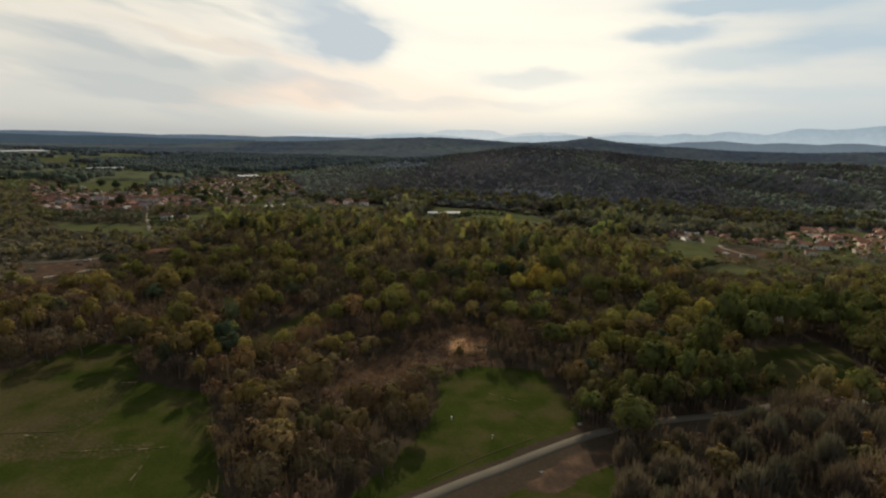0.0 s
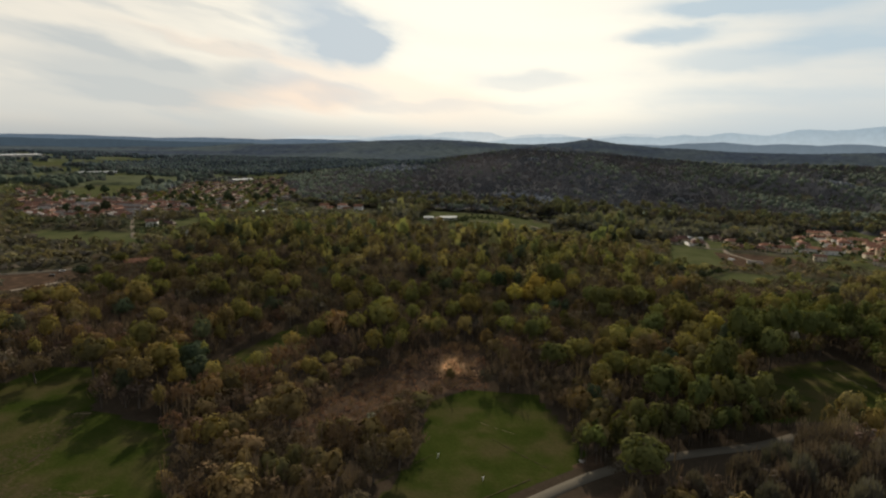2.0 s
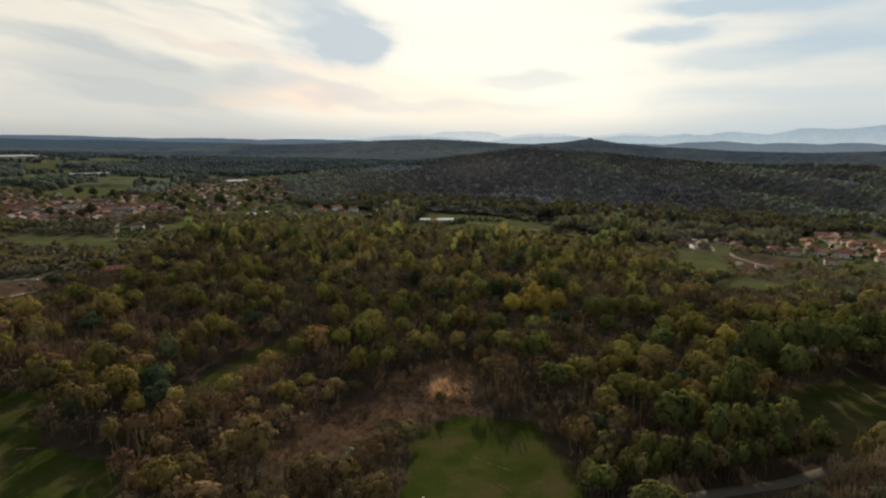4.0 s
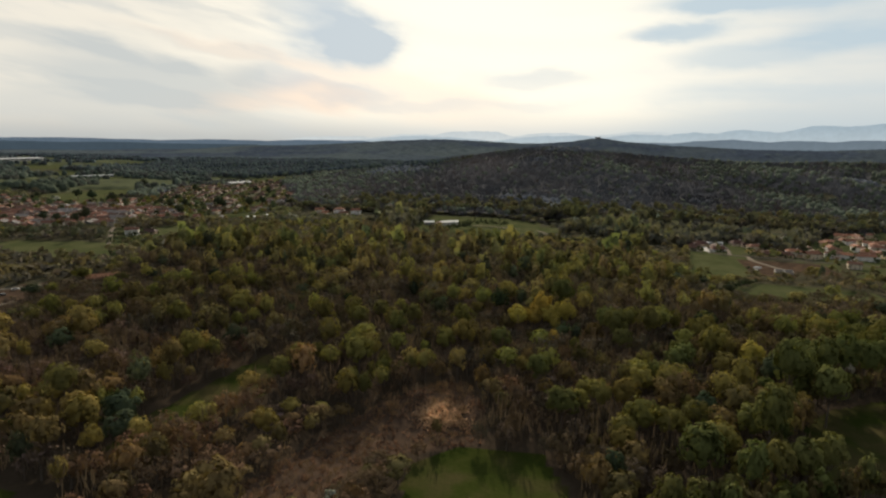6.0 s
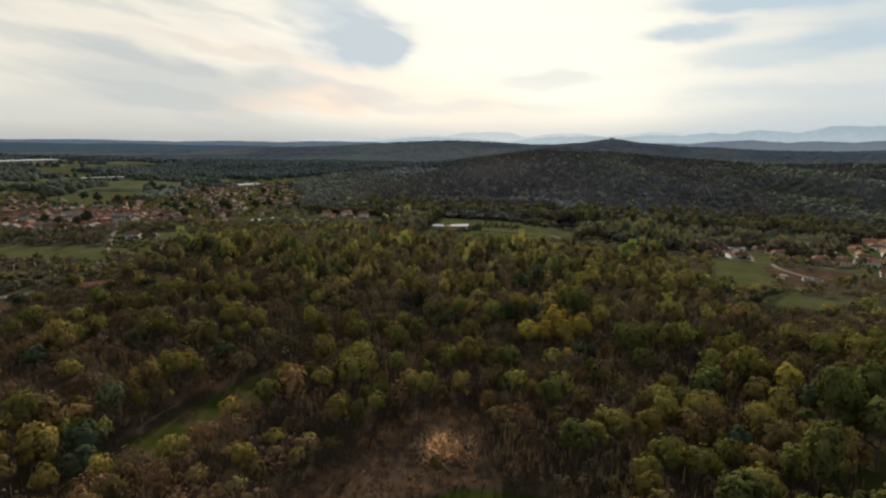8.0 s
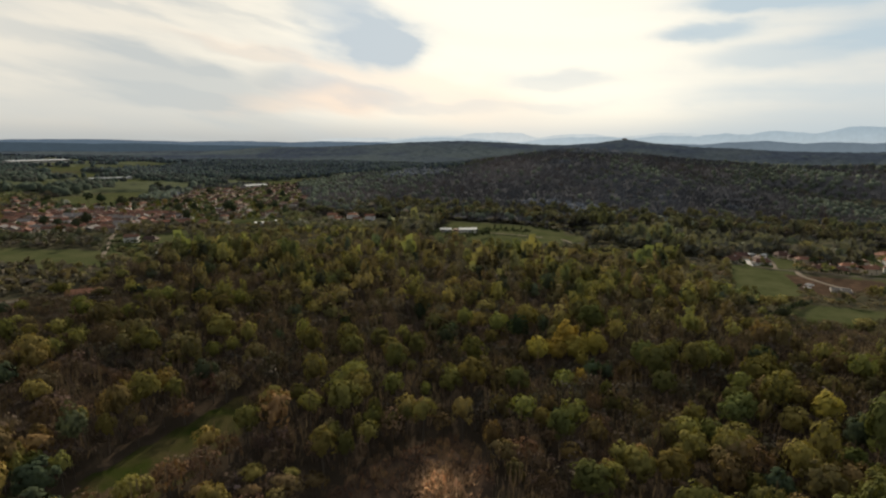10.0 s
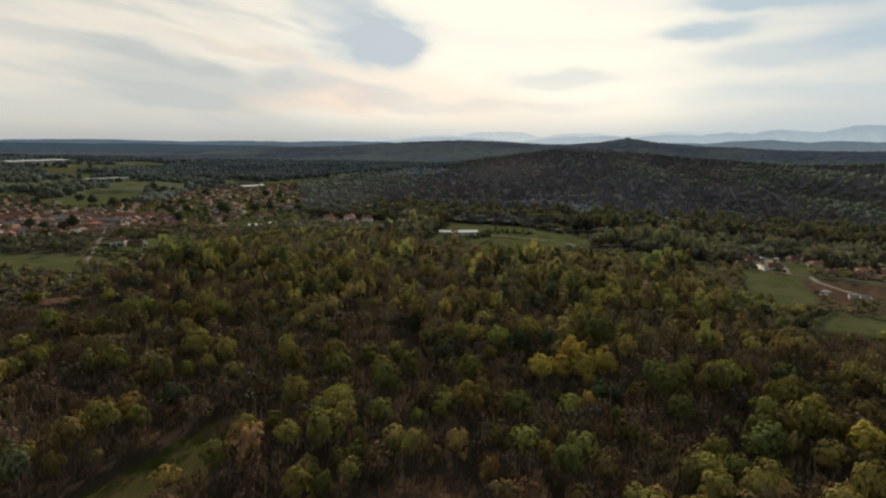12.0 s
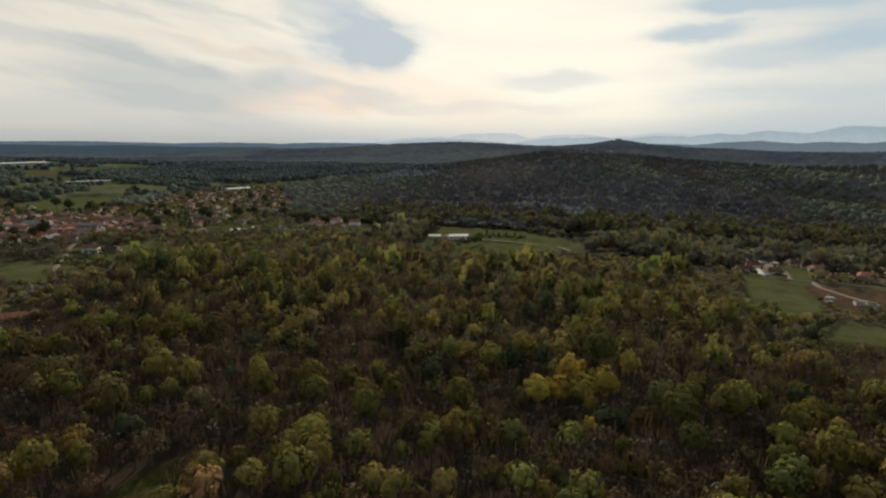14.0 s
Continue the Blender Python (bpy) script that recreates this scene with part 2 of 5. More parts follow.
def far_haze_look(low, high):
    """Glowing far ridges, with the haze of the air put into their colour."""
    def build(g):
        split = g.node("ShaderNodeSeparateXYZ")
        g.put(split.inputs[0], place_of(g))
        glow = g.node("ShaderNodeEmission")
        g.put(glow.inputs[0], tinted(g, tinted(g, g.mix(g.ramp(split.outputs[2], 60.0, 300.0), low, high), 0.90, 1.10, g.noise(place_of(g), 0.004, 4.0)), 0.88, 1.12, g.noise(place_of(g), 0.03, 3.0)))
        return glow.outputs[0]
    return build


CANOPY = material("far_canopy", canopy_look)
LEAF, BARK, GROUND = material("foliage", leaf_look), material("bark", bark_look), material("ground", ground_look)
ASPHALT, GRAVEL = material("asphalt", asphalt_look), material("gravel", gravel_look)
TILE, DARK_TILE, PLASTER = material("roof_tile", tile_look), material("dark_roof_tile", dark_tile_look), material("plaster", plaster_look)
GLASS = material("window_glass", plain_look((0.03, 0.035, 0.04), 0.12, 0.0, 0.5, 0.1, 0.8))
TIMBER = material("timber", plain_look((0.11, 0.065, 0.035), 0.75))
WHITE = material("white_sheet", plain_look((0.60, 0.59, 0.55), 0.8, 0.0, 0.2, 0.12, 0.1))
METAL = material("grey_sheet", plain_look((0.32, 0.33, 0.33), 0.7, 0.1, 0.3, 0.2, 0.1))
CONCRETE = material("concrete", plain_look((0.34, 0.32, 0.29), 0.9, 0.0, 0.8, 0.2))
PAINT = material("car_paint", plain_look((0.6, 0.6, 0.6), 0.3, 0.2, 0.2, 0.1, 0.6))
RUBBER = material("rubber", plain_look((0.02, 0.02, 0.02), 0.8))
OLD_TILE, OLD_PLASTER = material("old_roof_tile", old_tile_look), material("old_plaster", old_plaster_look)
FAR_SLATE = material("near_ridge", far_haze_look((0.105, 0.142, 0.182), (0.078, 0.112, 0.152)))
FAR_DARK = material("dark_rise", far_haze_look((0.050, 0.072, 0.092), (0.060, 0.088, 0.116)))
FAR_BLUE = material("far_ridge", far_haze_look((0.15, 0.19, 0.225), (0.105, 0.140, 0.178)))
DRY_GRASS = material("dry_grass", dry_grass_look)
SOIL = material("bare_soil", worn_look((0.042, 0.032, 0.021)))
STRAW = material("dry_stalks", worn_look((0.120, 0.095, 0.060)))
FAR_PALE = material("far_mountain", far_haze_look((0.60, 0.635, 0.635), (0.53, 0.585, 0.605)))
FAR_MID = material("far_slope", far_haze_look((0.46, 0.53, 0.565), (0.33, 0.415, 0.475)))

# ---- the lie of the land ----
def bell(x, y, cx, cy, sx, sy):
    return np.exp(-((x - cx) / sx) ** 2 / 2 - ((y - cy) / sy) ** 2 / 2)


def lattice(ix, iy, seed):
    v = np.sin(ix * 127.1 + iy * 311.7 + seed * 74.7) * 43758.5453
    return v - np.floor(v)


def rough(x, y, size, seed=0):
    """Smooth noise from 0 to 1 over the plan, with features of that size in metres."""
    u, v = np.asarray(x, float) / size, np.asarray(y, float) / size
    iu, iv = np.floor(u), np.floor(v)
    fu, fv = u - iu, v - iv
    fu, fv = fu * fu * (3 - 2 * fu), fv * fv * (3 - 2 * fv)
    a, b = lattice(iu, iv, seed), lattice(iu + 1, iv, seed)
    c, d = lattice(iu, iv + 1, seed), lattice(iu + 1, iv + 1, seed)
    return (a * (1 - fu) + b * fu) * (1 - fv) + (c * (1 - fu) + d * fu) * fv


NEAR_HILL = [(-640, 2), (-490, 23), (-340, 22), (-190, 38), (-40, 52), (110, 46), (260, 36), (410, 33), (560, 37), (710, 40), (860, 42)]
FAR_HILL = [(-2100, 13), (-1840, 31), (-1580, 31), (-1320, 36), (-1060, 51), (-800, 59), (-540, 72), (-280, 47), (-20, 70), (240, 80), (500, 61), (760, 65), (1020, 56), (1280, 56), (1540, 65), (1800, 74)]


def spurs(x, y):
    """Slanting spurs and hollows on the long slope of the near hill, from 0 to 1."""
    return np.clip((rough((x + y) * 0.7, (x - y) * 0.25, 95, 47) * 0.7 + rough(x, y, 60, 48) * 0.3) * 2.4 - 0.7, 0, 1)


def land(x, y):
    """Height of the ground over the plan."""
    x, y = np.asarray(x, float), np.asarray(y, float)
    z = -0.0251 * np.clip(x, -2500, 900) - 0.00765 * np.clip(y, -500, 1500)
    for cx, tall in NEAR_HILL:                                       # the near wooded hill and the slope that runs on from it
        z = z + tall * bell(x, y, cx, 1480, 115, np.where(y < 1480, 235, 290))
    z = z + 22 * bell(x, y, 480, 2050, 420, 330) + 24 * bell(x, y, -760, 2020, 420, 290)
    for cx, tall in FAR_HILL:                                        # the long ridge behind
        z = z + tall * bell(x, y, cx, 3200, 190, 420)
    z = z + 13 * bell(x, y, 180, 3200, 60, 120)
    z = z + 26 * bell(x, y, 520, 1290, 300, 150) * (spurs(x, y) - 0.5)
    hilly = np.clip((y - 1000) / 900, 0, 1)
    z = z + hilly * (9 * rough(x, y, 330, 3) + 5 * rough(x, y, 140, 4) - 7)
    z = z + 1.2 * rough(x, y, 90, 1) - 0.6 + 0.5 * rough(x, y, 14, 2)
    z = z - 3.0 * bell(x, y, -55, 235, 35, 30) + 2.2 * bell(x, y, -40, 268, 9, 9)   # hollow and knoll of the dry clearing
    return z


def inside(x, y, ring):
    hit = np.zeros(np.shape(x), bool)
    for (x0, y0), (x1, y1) in zip(ring, ring[1:] + ring[:1]):
        hit ^= ((y0 > y) != (y1 > y)) & (x < (x1 - x0) * (y - y0) / (y1 - y0 + 1e-9) + x0)
    return hit


def off_line(x, y, line):
    """Distance over the plan to a line of points."""
    best = np.full(np.shape(x), 1e9)
    for (x0, y0), (x1, y1) in zip(line, line[1:]):
        dx, dy = x1 - x0, y1 - y0
        t = np.clip(((x - x0) * dx + (y - y0) * dy) / (dx * dx + dy * dy), 0, 1)
        best = np.minimum(best, np.hypot(x - x0 - t * dx, y - y0 - t * dy))
    return best


MEADOWS = [
    [(-215, 150), (-206, 208), (-182, 216), (-159, 180), (-125, 178), (-101, 145), (-83, 122), (-74, 60), (-260, 40), (-270, 140)],
    [(-43, 226), (-30, 240), (0, 240), (19, 194), (-14, 157), (-35, 137), (-46, 110), (-56, 110), (-46, 140), (-36, 183)],
    [(-6, 143), (12, 160), (24, 170), (27, 150), (24, 110), (-40, 100), (-30, 122)],
    [(80, 236), (96, 284), (112, 302), (150, 326), (157, 312), (150, 276), (124, 250)],
    [(-132, 296), (-122, 292), (-112, 262), (-116, 231), (-124, 206), (-140, 200), (-142, 234), (-136, 273)],
    [(-172, 690), (-95, 655), (-45, 708), (8, 748), (0, 785), (-25, 825), (-90, 855), (-180, 860), (-178, 770)],
    [(138, 688), (190, 672), (160, 566), (138, 540), (112, 556)],
    [(112, 500), (158, 540), (240, 534), (240, 500), (150, 486)],
    [(-516, 486), (-470, 506), (-436, 520), (-404, 512), (-376, 480), (-372, 452), (-410, 436), (-465, 440)],
    [(-470, 572), (-432, 610), (-436, 646), (-395, 598), (-396, 512), (-425, 545)],
    [(-840, 790), (-832, 905), (-824, 1032), (-743, 936), (-682, 784), (-720, 765)],
    [(-700, 1330), (-745, 1440), (-640, 1470), (-560, 1380), (-590, 1290), (-650, 1270)],
    # cleared so that the warehouse shows to the camera
    [(-1980, 1540), (-1780, 1440), (-1720, 1700), (-1980, 1880)],
    [(181, 680), (193, 684), (206, 719), (212, 770), (188, 766), (186, 733)],
    [(228, 672), (252, 660), (256, 636), (300, 630), (340, 636), (335, 600), (280, 592), (246, 612)],
    [(-1076, 969), (-1156, 1089), (-1178, 1213), (-1100, 1285), (-966, 1213), (-1042, 1092), (-1010, 946)],
    [(-1488, 1354), (-1554, 1504), (-1400, 1432), (-1322, 1271)],
    [(-852, 836), (-875, 950), (-809, 1015), (-733, 918), (-745, 826), (-809, 786)],
    [(-475, 590), (-411, 600), (-372, 600), (-384, 540), (-384, 491), (-397, 487), (-430, 530)],
    [(-440, 690), (-396, 705), (-372, 735), (-385, 760), (-410, 745)],
    [(-300, 790), (-228, 770), (-222, 812), (-262, 822)],
    [(388, 836), (404, 808), (418, 812), (440, 900), (432, 940), (410, 890)],
]
DRY = [
    [(-90, 190), (-82, 218), (-66, 262), (-42, 292), (-24, 272), (-21, 244), (-44, 232), (-60, 205), (-72, 188)],
    [(-2, 148), (10, 166), (28, 182), (34, 172), (24, 166), (6, 146)],
    [(14, 188), (18, 198), (24, 197), (22, 186)],
    [(-385, 318), (-330, 296), (-316, 330), (-322, 362), (-338, 380), (-362, 345)],
    [(178, 668), (225, 664), (256, 658), (246, 612), (206, 590), (168, 572)],
]
LANE = [(-150, 10), (-105, 56), (-63, 98), (-28.4, 136.3), (20.5, 186.0), (36, 198), (55, 207.5), (77, 218), (103, 236), (150, 250)]
FARM_LANE = [(-130, 775), (-86, 775), (-59, 769), (-23, 764), (-10, 738), (13, 726), (60, 716), (139, 694)]
STREET = [(132, 700), (139, 693), (159, 682), (180, 676), (211, 673), (250, 666), (320, 660), (420, 640)]
YARD_LANE = [(192, 675), (188, 652), (200, 620), (212, 600)]
SIDE_LANE = [(176, 678), (181, 705), (184, 740), (186, 760)]
COURT = [(156, 684), (159, 705), (163, 733)]
WEST_LANE = [(-490, 600), (-477, 581), (-433, 531), (-399, 490), (-373, 489), (-330, 500)]
WEST_ROAD = [(-470, 275), (-386, 321), (-358, 345), (-333, 375), (-300, 410)]
WEST_TRACK = [(-328, 300), (-322, 312), (-319, 332)]
VERGES = [  # kept free of trees, partly to open the view from the flight
    [(-60, 95), (-40, 140), (-15, 162), (10, 184), (20, 196), (30, 186), (22, 150), (26, 95)],
    [(34, 196), (58, 207), (84, 220), (90, 208), (70, 192), (46, 178)],
    [(104, 240), (124, 250), (150, 276), (168, 284), (156, 256), (130, 232)],
    [(-352, 762), (-225, 762), (-232, 838), (-358, 842)],
    [(-400, 318), (-330, 296), (-316, 330), (-304, 330), (-312, 282), (-400, 286)],
]
VILLAGES = [
    [(-877, 789), (-733, 755), (-646, 823), (-758, 1079), (-720, 1202), (-641, 1261), (-460, 986), (-406, 824), (-372, 700), (-450, 668), (-496, 647), (-496, 596), (-539, 545), (-567, 533), (-700, 640)],
    [(240, 692), (260, 640), (303, 634), (361, 645), (480, 760), (600, 900), (500, 890), (400, 885), (332, 850), (290, 772)],
    [(135, 695), (225, 680), (235, 720), (160, 740)],
]
WIDTHS = [(LANE, 3.9), (FARM_LANE, 4.0), (STREET, 6.0), (YARD_LANE, 4.5), (SIDE_LANE, 4.0), (COURT, 5.0), (WEST_LANE, 4.0), (WEST_ROAD, 7.0), (WEST_TRACK, 4.0)]


def fields(x, y):
    """Open farmland on the plain between the woods."""
    return ((x < -900) | ((x < -600) & (y > 1050))) & (y > 500) & (y < 2150) & ~((x > -1330) & (y > 1380)) & (rough(x, y, 160, 11) * 0.8 + rough(x, y, 60, 12) * 0.2 > 0.60)


def mesh_of(name, verts, faces, mats=(), index=None, smooth=False, tint=None, layer="tint"):
    """A mesh from arrays: verts (n, 3), faces (m, k) with one k for all."""
    verts, faces = np.asarray(verts, np.float32), np.asarray(faces, np.int32)
    me = bpy.data.meshes.new(name)
    k = faces.shape[1]
    me.vertices.add(len(verts))
    me.vertices.foreach_set("co", verts.ravel())
    me.loops.add(faces.size)
    me.loops.foreach_set("vertex_index", faces.ravel())
    me.polygons.add(len(faces))
    me.polygons.foreach_set("loop_start", np.arange(0, faces.size, k, dtype=np.int32))
    for m in mats:
        me.materials.append(m)
    if index is not None:
        me.polygons.foreach_set("material_index", np.asarray(index, np.int32))
    if smooth:
        me.polygons.foreach_set("use_smooth", np.ones(len(faces), bool))
    if tint is not None:
        rgba = np.ones((len(verts), 4), np.float32)
        rgba[:, :3] = tint
        me.attributes.new(layer, "FLOAT_COLOR", "POINT").data.foreach_set("color", rgba.ravel())
    me.update(calc_edges=True)
    return me


def build_ground():
    """One sheet, fine where the flight passes and coarse far out."""
    def steps(fine_low, fine_high, fine, reach):
        out = list(np.arange(fine_low, fine_high + 0.1, fine))
        step = fine
        while out[-1] < reach:
            step *= 1.12
            out.append(min(out[-1] + step, reach))
        step = fine
        while out[0] > -reach:
            step *= 1.12
            out.insert(0, max(out[0] - step, -reach))
        return np.array(out)

    xs, ys = steps(-300, 180, 2.4, 4950), steps(100, 420, 2.4, 4950)
    x, y = np.meshgrid(xs, ys)
    x, y = x.ravel(), y.ravel()
    cover = np.zeros((len(x), 3))
    for ring in MEADOWS:
        cover[inside(x, y, ring), 0] = 1
    farmland = fields(x, y)
    cover[farmland | (y < 90), 0] = 1
    for ring in VILLAGES:
        cover[inside(x, y, ring), 0] = 0.75
    for ring in DRY:
        cover[inside(x, y, ring), 1] = 1
    cover[inside(x, y, [(-166, 118), (-172, 132), (-164, 152), (-168, 178), (-156, 180), (-146, 152), (-145, 140), (-119, 141), (-116, 135), (-140, 124)]), 1] = 0.41
    cover[inside(x, y, [(-112, 262), (-118, 231), (-126, 206), (-140, 200), (-134, 226), (-122, 258)]), 1] = 0.5
    path = off_line(x, y, [(152, 280), (143, 296), (139, 312)])
    cover[path < 1.2, 2] = 0.48
    nx, ny = len(xs), len(ys)
    at = np.arange(nx * ny).reshape(ny, nx)
    faces = np.stack([at[:-1, :-1], at[:-1, 1:], at[1:, 1:], at[1:, :-1]], -1).reshape(-1, 4)
    # marks the far country, where grass and litter take a lighter colour
    far_tone = np.zeros((len(x), 3))
    far_tone[(x < -330) | (y > 500)] = 1
    me = mesh_of("ground", np.stack([x, y, land(x, y)], 1), faces, [GROUND], smooth=True, tint=cover, layer="cover")
    rgba = np.ones((len(x), 4), np.float32)
    rgba[:, :3] = far_tone
    me.attributes.new("far_tone", "FLOAT_COLOR", "POINT").data.foreach_set("color", rgba.ravel())
    tagged(new("ground", me), "rolling ground of meadow grass, leaf litter and dry brush", "ground", kind="structure")


def build_road(name, line, width, mat, label, proud=0.12):
    """A lane laid on the land, with a slight camber and sunk edges."""
    dense = []
    for (x0, y0), (x1, y1) in zip(line, line[1:]):
        n = max(2, int(math.hypot(x1 - x0, y1 - y0) / 3))
        dense += [(x0 + (x1 - x0) * i / n, y0 + (y1 - y0) * i / n) for i in range(n)]
    dense = np.array(dense + [line[-1]], float)
    for _ in range(6):
        dense[1:-1] = (dense[:-2] + dense[1:-1] * 2 + dense[2:]) / 4
    way = np.gradient(dense, axis=0)
    way /= np.linalg.norm(way, axis=1)[:, None]
    side = np.stack([-way[:, 1], way[:, 0]], 1)
    mid = land(dense[:, 0], dense[:, 1])
    rows = []
    for off, up in ((-0.56, -0.4), (-0.5, proud), (0.0, proud + width * 0.008), (0.5, proud), (0.56, -0.4)):
        p = dense + side * off * width
        rows.append(np.stack([p[:, 0], p[:, 1], np.maximum(land(p[:, 0], p[:, 1]), mid - 0.3) + up], 1))
    v = np.stack(rows, 1).reshape(-1, 3)
    n = len(dense)
    at = np.arange(n * 5).reshape(n, 5)
    f = np.stack([at[:-1, :-1], at[:-1, 1:], at[1:, 1:], at[1:, :-1]], -1).reshape(-1, 4)[:, ::-1]
    tagged(new(name, mesh_of(name, v, f, [mat])), label, "road", kind="structure")


def build_ridge(name, mat, radius, low, high, profile, label, seed):
    """A far range: a long prism whose crest follows a few broad summits."""
    az = np.linspace(low, high, 260)
    crest = 0.10 * rough(az, az * 0, 0.8, seed) + 0.13 * rough(az, az * 0, 2.2, seed + 1) + 0.03 * rough(az, az * 0, 0.3, seed + 2) - 0.13
    base = np.zeros_like(az)
    for centre, width, tall in profile:
        base = np.maximum(base, tall * np.exp(-np.abs((az - centre) / width) ** 2.0))
    el = np.radians(base + crest * np.clip(base, 0, 2.2))
    a = np.radians(az)
    rows = []
    for r, f in ((radius, -0.2), (radius + 20, 0.55), (radius + 40, 1.0), (radius + 80, 0.4)):
        rows.append(np.stack([np.sin(a) * r, 75 + np.cos(a) * r, 101 + np.tan(el) * r * f - (170 if f < 0 else 0)], 1))
    v = np.stack(rows, 1).reshape(-1, 3)
    at = np.arange(len(az) * 4).reshape(len(az), 4)
    f = np.stack([at[:-1, :-1], at[:-1, 1:], at[1:, 1:], at[1:, :-1]], -1).reshape(-1, 4)
    tagged(new(name, mesh_of(name, v, f, [mat], smooth=True)), label, "backdrop", kind="structure")


build_ground()
build_road("road_1", LANE, 3.9, ASPHALT, "narrow grey asphalt lane between meadows and woods")
build_road("road_2", FARM_LANE, 4.0, GRAVEL, "pale gravel lane curving to the farm")
build_road("road_3", STREET, 6.0, ASPHALT, "grey asphalt street along the row of houses")
build_road("road_4", YARD_LANE, 4.5, GRAVEL, "pale dirt lane into a building yard")
build_road("road_5", SIDE_LANE, 4.0, GRAVEL, "pale gravel side lane between garden plots")
build_road("road_9", COURT, 5.0, CONCRETE, "pale concrete drive between dark-roofed houses")
build_road("road_6", WEST_LANE, 4.0, GRAVEL, "pale gravel lane past green fields")
build_road("road_7", WEST_ROAD, 7.0, ASPHALT, "grey asphalt road at the edge of the woods")
build_road("road_8", WEST_TRACK, 4.0, GRAVEL, "pale dirt track beside bare ground")
for n, (line, width, mat, label) in enumerate((
    ([(-172, 132), (-161.4, 137), (-148, 139.5), (-150, 150), (-152, 158), (-158, 178)], 1.0, SOIL, "worn brown cart track across the meadow"),
    ([(-143, 129), (-129, 134.2), (-113.6, 140.1)], 0.7, STRAW, "thin line of pale dry stalks in the meadow"),
    ([(-162.5, 134), (-159.5, 134.3), (-157, 134)], 1.2, STRAW, "patch of pale flattened stalks in the meadow"),
    ([(-163, 176), (-160, 178), (-157, 178.6)], 1.3, STRAW, "patch of pale flattened stalks at the edge of the trees"),
    ([(-113, 122), (-115, 130), (-117, 136)], 0.4, STRAW, "faint row of dry stalks in the meadow"),
    ([(-114, 128), (-109.3, 117.8)], 0.4, SOIL, "short worn wheel rut in the meadow"),
    ([(-46, 163), (-32.1, 184.1)], 0.4, SOIL, "dark drainage furrow in the meadow"),
    ([(-22, 213), (-15, 208), (-6, 205)], 0.3, STRAW, "thin line of pale dry grass in the meadow"),
    ([(-14, 199), (-2, 190), (6, 184)], 0.4, SOIL, "faint brown wheel rut in the meadow"),
    ([(-30, 144), (-14, 163), (0, 177)], 0.7, SOIL, "brown ditch edge beside the lane"),
)):
    build_road(f"track_{n + 1}", line, width, mat, label, 0.05)
build_ridge("backdrop_1", FAR_PALE, 4790, -34, 14, [(-22, 7, 0.85), (-15, 6, 1.15), (-9.0, 6, 1.5), (-1, 7, 1.25), (7, 8, 1.3)], "very pale far mountain range with bright haze in its colour", 21)
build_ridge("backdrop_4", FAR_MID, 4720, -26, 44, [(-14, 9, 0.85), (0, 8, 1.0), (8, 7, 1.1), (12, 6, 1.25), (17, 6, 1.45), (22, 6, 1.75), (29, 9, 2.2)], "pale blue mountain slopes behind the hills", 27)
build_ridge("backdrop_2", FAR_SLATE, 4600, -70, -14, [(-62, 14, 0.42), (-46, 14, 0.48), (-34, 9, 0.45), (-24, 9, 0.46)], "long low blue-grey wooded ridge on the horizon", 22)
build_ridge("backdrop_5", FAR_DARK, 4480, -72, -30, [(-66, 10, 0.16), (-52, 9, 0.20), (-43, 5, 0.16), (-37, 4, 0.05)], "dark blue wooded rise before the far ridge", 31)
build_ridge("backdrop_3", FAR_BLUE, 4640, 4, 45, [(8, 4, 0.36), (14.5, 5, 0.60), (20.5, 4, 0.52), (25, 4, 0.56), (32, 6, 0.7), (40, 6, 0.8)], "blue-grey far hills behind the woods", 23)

# ---- trees ----
TINTS = {  # leaf colours by kind
    "y": (0.310, 0.240, 0.058), "l": (0.166, 0.144, 0.048), "g": (0.114, 0.114, 0.041), "o": (0.128, 0.100, 0.047),
    "b": (0.098, 0.070, 0.045), "u": (0.084, 0.066, 0.054), "d": (0.054, 0.066, 0.040), "k": (0.112, 0.092, 0.077), "w": (0.36, 0.33, 0.30),
}
LABELS = {
    "y": "tall broadleaf tree with bright yellow spring foliage", "l": "broadleaf tree in fresh yellow-green leaf in the woods",
    "g": "broadleaf tree with full mid-green crown in the woods", "o": "half-leafed tree with olive-brown spring crown",
    "b": "budding tree with a rust-brown rounded crown", "d": "dark green dense tree among lighter ones",
    "k": "bare grey-brown tree with upright twigs", "u": "low leafless dark brown tree in the thicket", "w": "small tree in pale blossom among the woods",
}


def tube(p0, p1, r0, r1, n=5):
    """Quads of a tapered limb."""
    p0, p1 = np.array(p0, float), np.array(p1, float)
    w = (p1 - p0) / np.linalg.norm(p1 - p0)
    a = np.cross(w, (0.31, 0.95, 0.1))
    a /= np.linalg.norm(a)
    b = np.cross(w, a)
    t = np.linspace(0, 2 * np.pi, n + 1)
    ring = np.cos(t)[:, None] * a + np.sin(t)[:, None] * b
    lo, hi = p0 + ring * r0, p1 + ring * r1
    return np.stack([lo[:-1], lo[1:], hi[1:], hi[:-1]], 1)


